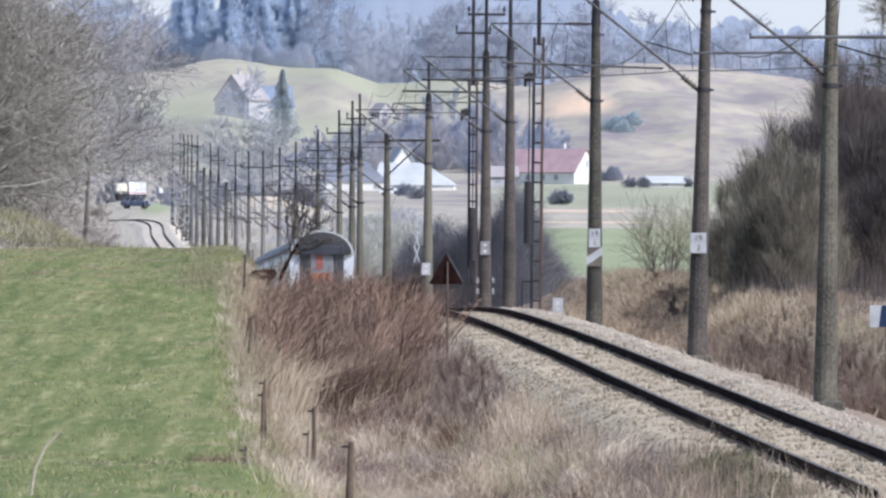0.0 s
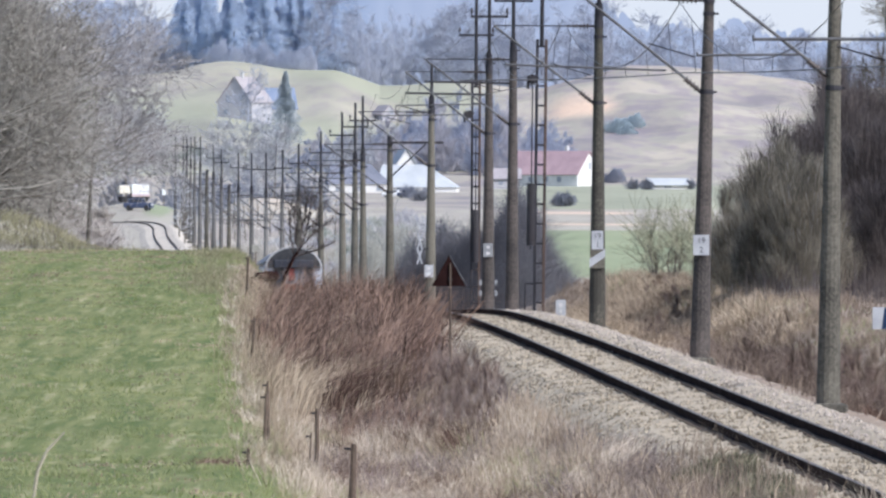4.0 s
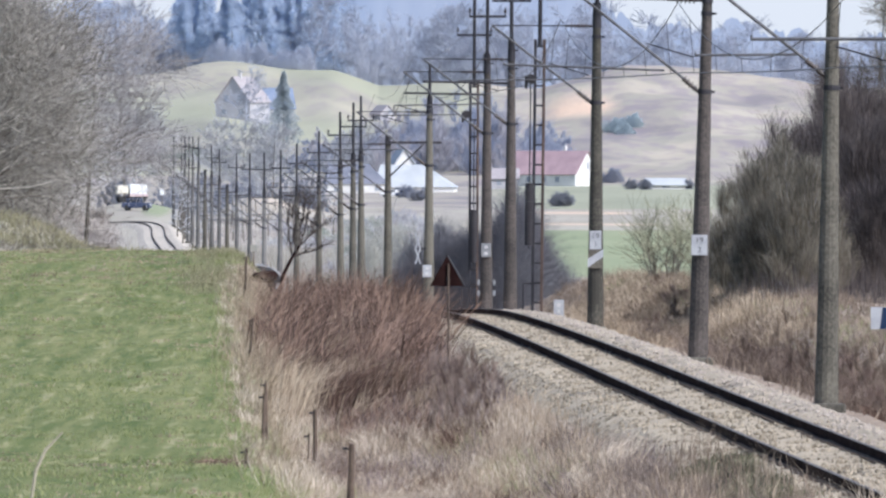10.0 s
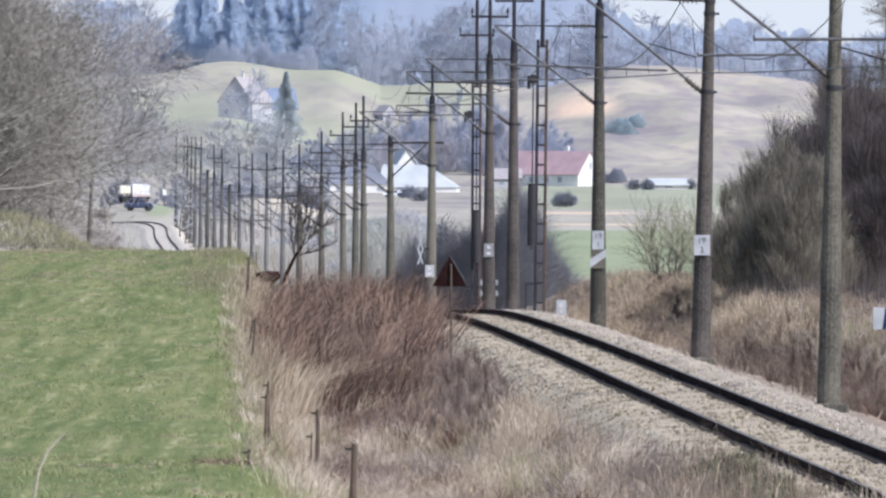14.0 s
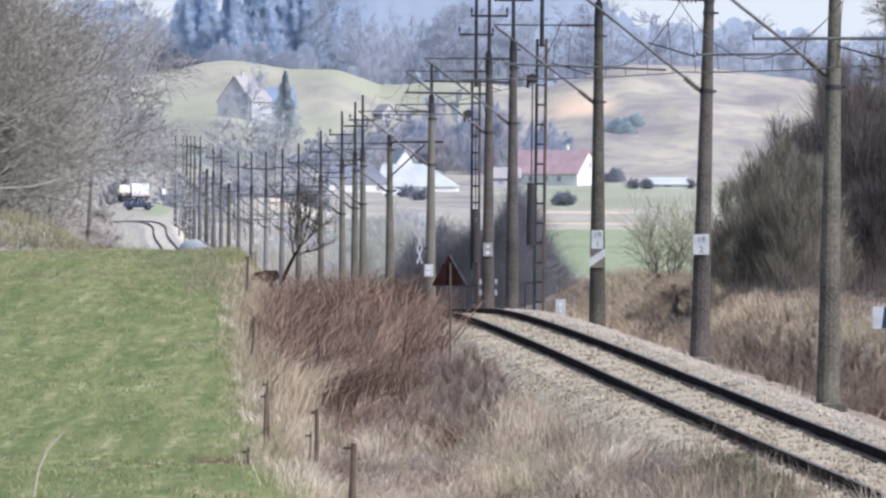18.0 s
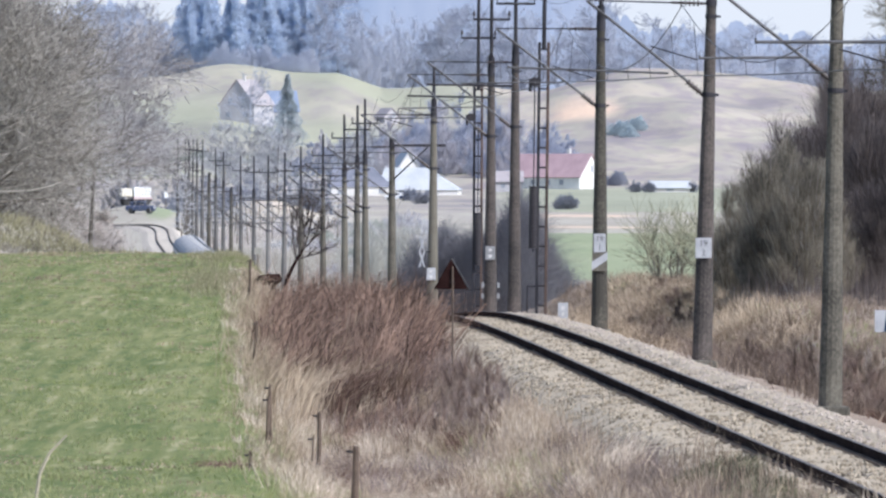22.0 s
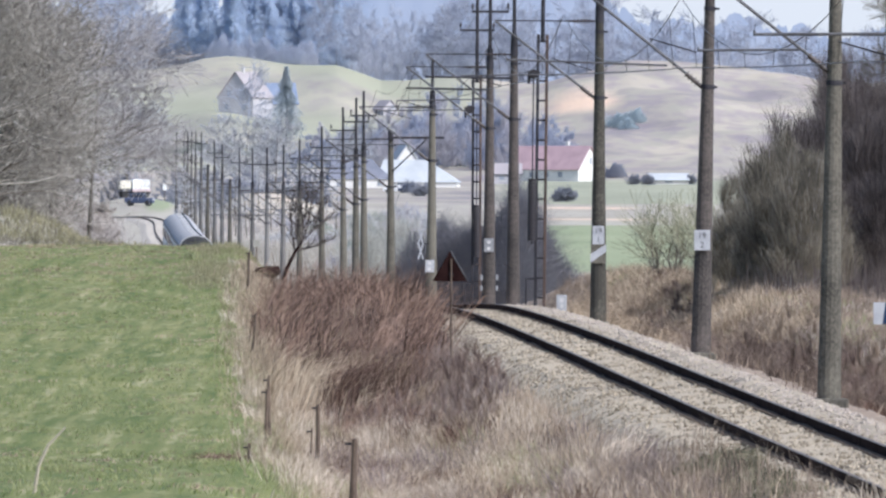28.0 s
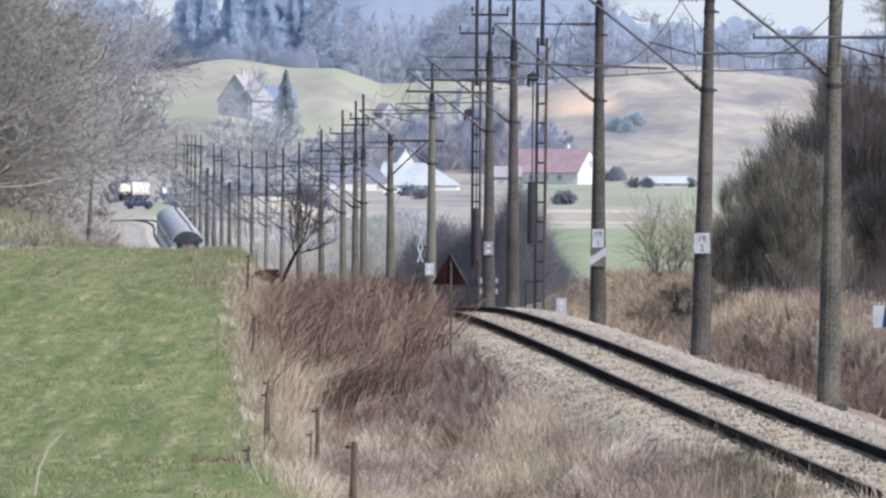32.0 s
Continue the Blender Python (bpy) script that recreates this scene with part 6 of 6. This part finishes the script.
def spruce(seed, h, r, mat, name="spruce", label="", group=""):
    """Trunk and drooping tiers of many small sprays."""
    rng = np.random.default_rng(seed)
    e = thing(name, Matrix.Identity(4), label, "tree", group)
    part("trunk", rod((0, 0, -0.5), (0, 0, h * 0.95), h * 0.012, h * 0.003, 6), M_BARK, e)
    n = 15000
    t = rng.random(n) ** 0.8
    z = h * (0.1 + 0.9 * t)
    a = rng.uniform(0, 6.283, n)
    rad = r * (1 - t) ** 0.8 * (0.5 + 0.5 * rng.random(n)) * (0.8 + 0.16 * np.sin(t * 34)) * (0.8 + 0.35 * np.sin(3 * a + seed + 5 * t)) + 0.1
    c = np.stack([np.cos(a) * rad, np.sin(a) * rad, z - rad * 0.25], -1)
    s = h * 0.0068 * rng.uniform(0.6, 1.4, n)
    o = rng.normal(0, 1, (n, 3, 3)) * s[:, None, None]
    verts = (c[:, None] + o).reshape(-1, 3)
    mesh_ob("crown", verts.tolist(), np.arange(3 * n).reshape(-1, 3).tolist(), mat, e)
    return e


hill_spruce = spruce(51, 19.5, 6.2, M_SPRUCE, "spruce", "haze-pale spruce beside a hillside house", "hillside spruces")
stand(hill_spruce, -38.8, 3560, 0, 2.0)
dome("pine", 42.0, 3640, 3.6, 4.6, 900, M_TEAL, 55, "low spreading haze-teal pine on the hillside", (0.15, 0.4), 0.3)
dome("pine", 44.4, 3630, 2.6, 3.1, 700, M_TEAL, 57, "low spreading haze-teal pine on the hillside", (0.12, 0.3), 0.3)
dome("pine", 46.2, 3650, 3.2, 4.0, 800, M_TEAL, 56, "low spreading haze-teal pine on the hillside", (0.15, 0.4), 0.3)
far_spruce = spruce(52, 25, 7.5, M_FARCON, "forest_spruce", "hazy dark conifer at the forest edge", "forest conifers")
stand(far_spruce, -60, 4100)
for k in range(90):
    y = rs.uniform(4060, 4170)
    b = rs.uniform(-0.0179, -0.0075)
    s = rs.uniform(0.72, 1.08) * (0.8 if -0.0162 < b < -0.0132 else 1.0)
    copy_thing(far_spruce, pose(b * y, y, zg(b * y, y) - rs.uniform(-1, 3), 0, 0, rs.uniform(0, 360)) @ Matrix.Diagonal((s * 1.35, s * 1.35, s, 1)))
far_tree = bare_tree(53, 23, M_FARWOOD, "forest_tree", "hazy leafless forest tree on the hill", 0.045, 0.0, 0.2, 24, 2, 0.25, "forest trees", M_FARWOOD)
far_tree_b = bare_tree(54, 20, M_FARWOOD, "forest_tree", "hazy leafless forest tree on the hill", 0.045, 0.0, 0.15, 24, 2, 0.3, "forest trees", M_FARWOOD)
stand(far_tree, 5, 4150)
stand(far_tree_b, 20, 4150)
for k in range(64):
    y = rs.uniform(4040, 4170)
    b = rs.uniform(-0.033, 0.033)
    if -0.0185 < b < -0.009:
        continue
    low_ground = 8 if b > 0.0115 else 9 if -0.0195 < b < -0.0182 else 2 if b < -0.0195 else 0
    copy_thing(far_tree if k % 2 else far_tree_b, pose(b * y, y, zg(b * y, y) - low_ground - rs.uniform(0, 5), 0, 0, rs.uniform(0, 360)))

# the body of the wood on the hill and of the thicket in the valley
rf = random.Random(71)
places = []
for k in range(170):
    y, bb = rf.uniform(4060, 4170), rf.uniform(-0.036, 0.036)
    if -0.0186 < bb < -0.0085:
        continue
    places.append((bb * y, y, rf.uniform(15, 23), rf.uniform(3.5, 7.0), float(np.interp(bb, (-0.021, -0.0195, -0.008, 0.009, 0.014, 0.03), (2, 7, 0, 0, 9, 9)))))
crowns("bare_wood", places, 26, 26, M_FARWOOD, 71, "leafless wood covering the hilltop, paled with haze", (0.05, 0.15), (0.1, 0.24), 0.0)
rt = random.Random(73)
places = []
for k in range(46):
    y, bb = rt.uniform(2230, 2480), rt.uniform(-0.0190, -0.0080)
    places.append((bb * y, y, rt.uniform(4.0, 7.5), rt.uniform(2.0, 4.0), rt.uniform(0, 1)))
crowns("valley_thicket", places, 26, 34, M_FARBUSH, 73, "haze-tinted leafless thicket along the valley stream", (0.03, 0.09))
for k in range(10):
    y = 4030 + rs.uniform(0, 20)
    b = rs.uniform(-0.018, -0.0075)
    dome("hilltop_bush", b * y, y, rs.uniform(4, 7), rs.uniform(4.5, 8), 2200, M_FARWOOD, 200 + k, "rounded leafless bush at the forest edge, paled with haze", (0.08, 0.2))
for k, (bx_h, y, r, h) in enumerate(((0.0055, 3440, 6, 6), (0.0113, 3330, 3, 3.5), (-0.0040, 3420, 7, 7), (-0.0018, 3440, 8, 8), (0.0008, 3430, 8, 7), (-0.0062, 3430, 6, 6))):
    dome("hillside_bush", bx_h * y, y, r, h, 1800, M_FARWOOD if h > 4 else M_FARBUSH, 300 + k, "haze-tinted leafless bush on the hillside", (0.08, 0.2))
copy_thing(far_tree_b, pose(-0.0136 * 3600, 3600, zg(-0.0136 * 3600, 3600) - 6, 0, 0, 40))
for x, y, a in ((-48.6, 2300, 77), (-52.2, 2320, 130)):
    copy_thing(valley_tree, pose(x, y, zg(x, y) - 0.5, 0, 0, a))

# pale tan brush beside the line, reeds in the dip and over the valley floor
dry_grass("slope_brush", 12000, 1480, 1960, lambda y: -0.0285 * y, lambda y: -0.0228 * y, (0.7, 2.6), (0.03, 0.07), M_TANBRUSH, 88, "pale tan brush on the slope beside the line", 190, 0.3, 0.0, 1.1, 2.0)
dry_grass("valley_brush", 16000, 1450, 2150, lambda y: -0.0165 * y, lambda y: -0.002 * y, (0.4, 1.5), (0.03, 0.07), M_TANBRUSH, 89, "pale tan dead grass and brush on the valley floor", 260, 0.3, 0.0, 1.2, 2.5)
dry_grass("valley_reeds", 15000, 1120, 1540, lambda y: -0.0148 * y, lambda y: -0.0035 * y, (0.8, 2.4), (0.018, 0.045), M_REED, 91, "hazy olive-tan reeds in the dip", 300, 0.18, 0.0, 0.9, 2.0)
crowns("yard_bushes", [(-50.6, 2300, 6.5, 2.0, 0.3), (-48.6, 2310, 5.0, 1.6, 0.3), (-52.5, 2300, 5.5, 2.0, 0.3)], 40, 40, M_FARBUSH, 90, "haze-tinted dark bushes behind the parked lorry", (0.03, 0.09))

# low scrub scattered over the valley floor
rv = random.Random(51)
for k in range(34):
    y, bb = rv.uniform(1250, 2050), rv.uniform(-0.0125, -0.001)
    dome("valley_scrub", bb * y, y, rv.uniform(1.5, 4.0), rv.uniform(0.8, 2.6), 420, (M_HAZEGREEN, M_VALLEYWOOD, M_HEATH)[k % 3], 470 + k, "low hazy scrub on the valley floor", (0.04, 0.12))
# haze-tinted wood in the hollow between the two hills
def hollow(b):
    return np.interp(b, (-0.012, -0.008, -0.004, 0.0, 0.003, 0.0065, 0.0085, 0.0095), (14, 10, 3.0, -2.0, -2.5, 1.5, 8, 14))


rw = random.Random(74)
for mat, seed, label in ((M_HOLLOW, 74, "haze-tinted leafless wood in the hollow between hills"), (M_HEATH, 75, "haze-mauve leafless trees in the hollow between hills")):
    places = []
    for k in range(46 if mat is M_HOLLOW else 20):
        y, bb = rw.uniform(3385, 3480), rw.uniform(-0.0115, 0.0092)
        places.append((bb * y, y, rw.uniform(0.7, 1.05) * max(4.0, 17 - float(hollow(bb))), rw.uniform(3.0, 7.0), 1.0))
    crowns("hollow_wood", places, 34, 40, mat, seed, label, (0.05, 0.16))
rh = random.Random(77)
for k in range(9):
    y, bb = 3480 + rh.uniform(-15, 15), -0.0205 + 0.0011 * k
    dome("hedge_bush", bb * y, y, rh.uniform(3.5, 5), rh.uniform(1.6, 2.8), 450, M_HAZEGREEN, 430 + k, "haze-grey hedge bush below the hillside farm", (0.12, 0.3))

# ---------------------------------------------------------------- village
def house(x, y, turn, w, l, wall_h, ridge, walls, roof_mat, name, label, windows=(), chimney=True, sink=0.0, hip=0.0):
    """Gabled building; the ridge runs along its own x, the gables face its own +x and -x."""
    e = thing(name, pose(x, y, zg(x, y) - sink, 0, 0, turn), label, "house")
    bm = bmesh.new()
    outline = [(-w / 2, -1.0), (w / 2, -1.0), (w / 2, wall_h), (0, wall_h if hip else ridge - 0.15), (-w / 2, wall_h)]
    f = [bm.verts.new((-l / 2, p, z)) for p, z in outline]
    g = [bm.verts.new((l / 2, p, z)) for p, z in outline]
    bm.faces.new(f)
    bm.faces.new(g[::-1])
    for i in range(5):
        bm.faces.new((f[i], g[i], g[(i + 1) % 5], f[(i + 1) % 5]))
    part("wall", bm, walls, e)
    slope = math.atan2(ridge - wall_h, w / 2)
    run = math.hypot(ridge - wall_h, w / 2) + 0.5
    if hip:
        bm = bmesh.new()
        e4 = [bm.verts.new((sx * (l / 2 + 0.3), sy * (w / 2 + 0.3), wall_h - 0.05)) for sx, sy in ((-1, -1), (1, -1), (1, 1), (-1, 1))]
        r2 = [bm.verts.new((-l / 2 + 0.6, 0, ridge)), bm.verts.new((l / 2 - hip, 0, ridge))]
        for f4 in ((e4[0], e4[1], r2[1], r2[0]), (e4[1], e4[2], r2[1]), (e4[2], e4[3], r2[0], r2[1]), (e4[3], e4[0], r2[0]), (e4[3], e4[2], e4[1], e4[0])):
            bm.faces.new(f4)
        part("roof", bm, roof_mat, e)
    for s in () if hip else (-1, 1):
        c = Vector((0, s * (w / 4 + 0.2), (wall_h + ridge) / 2 - 0.1))
        bm = box(c.x, c.y, c.z, l + 0.7, run, 0.2, 0, rot=Matrix.Rotation(-s * slope, 4, "X"))
        roof = part("roof", bm, roof_mat, e)
    if chimney:
        part("chimney", box(l * 0.18, 0.3, ridge + 0.4, 0.7, 0.7, 1.6, 0.03), M_GREYPLASTER, e)
    for px, py, pz, sx, sz in windows:
        along_y = abs(px) > l / 2 - 0.01
        win = part("window", box(px, py, pz, 0.08 if along_y else sx, sx if along_y else 0.08, sz), M_FARGLASS, e)
        part("lintel", box(px, py, pz + sz / 2 + 0.05, 0.12 if along_y else sx + 0.2, sx + 0.2 if along_y else 0.12, 0.1), M_PLASTER, win)
        part("sill", box(px, py, pz - sz / 2 - 0.05, 0.14 if along_y else sx + 0.2, sx + 0.2 if along_y else 0.14, 0.1), M_PLASTER, win)
    return e


house(24.2, 3300, -32, 10.0, 18.5, 2.9, 7.9, M_PLASTER, M_REDROOF, "farmhouse", "white farmhouse with a faded red tiled roof",
      [(9.26, 0.4, 4.6, 0.9, 1.5), (-3, -5.01, 1.6, 1.1, 1.2), (1, -5.01, 1.6, 1.1, 1.2), (4.5, -5.01, 1.6, 1.1, 1.2)])
house(-50, 3650, -116, 9.5, 11, 4.5, 10.6, M_HAZEWALL, M_GREYROOF, "hillside_house", "pale rendered house with a steep haze-paled roof on the hillside",
      [(5.51, -1.8, 5.4, 1.1, 1.6), (5.51, 1.8, 5.4, 1.1, 1.6), (5.51, -2.5, 2.0, 1.1, 1.6), (5.51, 2.5, 2.0, 1.1, 1.6)])
house(-41.8, 3690, 12, 8.5, 7, 3.6, 8.6, M_GREYPLASTER, M_BLUEROOF, "hillside_house", "pale grey house with a blue-grey roof on the hillside", [(-2, -4.26, 2, 1.2, 1.4), (2, -4.26, 2, 1.2, 1.4)])
house(-5.45, 2900, -4, 11, 15.5, 1.0, 5.4, M_PLASTER, M_WHITEROOF, "barn", "long barn with a pale sheet-metal roof", [(-3, -5.51, 0.6, 1.8, 0.9), (2, -5.51, 0.6, 1.2, 0.9)], False, hip=6.2)
house(-17.2, 2880, 4, 9, 12, 1.7, 5.6, M_PLASTER, M_DARKROOF, "farm_building", "low white farm building with a dark grey roof", [(-4, -4.51, 0.8, 1.4, 0.9), (0, -4.51, 0.8, 1.4, 0.9), (4, -4.51, 0.8, 1.4, 0.9)], False, hip=3.6)
house(-8.6, 2960, -80, 5, 8, 4.5, 8.2, M_PLASTER, M_WHITEROOF, "farm_building", "narrow white gabled farm building", [(4.01, 0, 3.6, 0.9, 1.2)], False)
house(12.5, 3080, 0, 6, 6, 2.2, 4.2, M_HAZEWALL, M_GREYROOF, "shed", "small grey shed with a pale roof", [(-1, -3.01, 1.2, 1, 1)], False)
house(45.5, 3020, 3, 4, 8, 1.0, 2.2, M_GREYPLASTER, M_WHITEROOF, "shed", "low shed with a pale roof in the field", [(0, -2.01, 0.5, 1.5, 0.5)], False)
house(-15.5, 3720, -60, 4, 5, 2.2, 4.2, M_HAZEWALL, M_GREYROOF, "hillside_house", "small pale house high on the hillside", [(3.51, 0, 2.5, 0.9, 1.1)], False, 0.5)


def lorry(x, y, turn):
    e = thing("lorry", pose(x, y, zg(x, y), 0, 0, turn), "white box lorry with a cream cab parked on a far road", "lorry")
    part("cargo_box", box(0, 0.8, 2.05, 2.2, 2.6, 1.5, 0.05), M_WHITE, e)
    part("side_skirt", box(0, 0.9, 1.1, 2.2, 2.8, 0.4, 0.04), M_ROSE, e, "faded rose lower body")
    cab = part("cab", box(0, -1.6, 1.95, 2.1, 1.7, 1.3, 0.15), M_CREAM, e, "cream cab")
    part("windscreen", box(0, -2.46, 2.2, 1.7, 0.04, 0.6, 0.01), M_GLASS, cab)
    part("roof_beacon", box(0.3, 0.2, 3.35, 0.6, 0.5, 0.7, 0.08), M_PLATE, e)
    part("chassis", box(0, 0, 0.8, 1.0, 4.8, 0.3), M_BLACK, e)
    for sx in (-1.05, 1.05):
        for yy in (-1.7, 1.5):
            part("wheel", rod((sx - 0.14, yy, 0.48), (sx + 0.14, yy, 0.48), 0.48, 0.48, 16), M_TYRE, e)
    return e


def car(x, y, turn, paint, label, tall=1.0):
    e = thing("car" if tall == 1.0 else "van", pose(x, y, zg(x, y), 0, 0, turn) @ Matrix.Diagonal((1, 1, tall, 1)), label, "car")
    part("body", box(0, 0, 0.62, 1.75, 4.3, 0.62, 0.16), paint, e)
    cabin = part("cabin", box(0, 0.2, 1.15, 1.5, 2.3, 0.56, 0.2), paint, e)
    part("windscreen", box(0, -0.92, 1.16, 1.25, 0.06, 0.36, 0.02), M_GLASS, cabin)
    for sx in (-0.755, 0.755):
        part("side_window", box(sx, 0.2, 1.18, 0.03, 1.6, 0.3, 0.01), M_GLASS, cabin)
    for sx in (-0.62, 0.62):
        part("headlight", box(sx, -2.14, 0.72, 0.35, 0.06, 0.16, 0.03), M_WHITE, e)
    for sx in (-0.82, 0.82):
        for yy in (-1.35, 1.35):
            part("wheel", rod((sx - 0.1, yy, 0.32), (sx + 0.1, yy, 0.32), 0.32, 0.32, 16), M_TYRE, e)
    return e


lorry(-47.4, 2232, -78)
marker = thing("marker_board", pose(-42.9, 2235, zg(-42.9, 2235)), "small white board on a post beside a far track", "sign")
part("panel", box(0, 0, 2.1, 0.55, 0.04, 0.9, 0.02), M_WHITE, marker)
part("post", rod((0, 0.04, -0.3), (0, 0.04, 2.3), 0.05), M_POST, marker)
car(-45.6, 2180, 78, M_CARBLUE, "dark blue van parked on a far track", 1.3)
car(-6.8, 2700, 85, M_CARBLUE, "dark blue car parked by the farm")
car(-9.5, 2705, 80, M_WHITE, "white car parked by the farm")
dome("farm_bush", -6.9, 2700, 1.5, 3.0, 900, M_FARBUSH, 450, "dark bush beside the pale barn", (0.05, 0.15), 0.2)
dome("farm_bush", -4.9, 2690, 1.0, 1.8, 600, M_FARBUSH, 451, "dark bush beside the pale barn", (0.05, 0.15), 0.2)


motions()
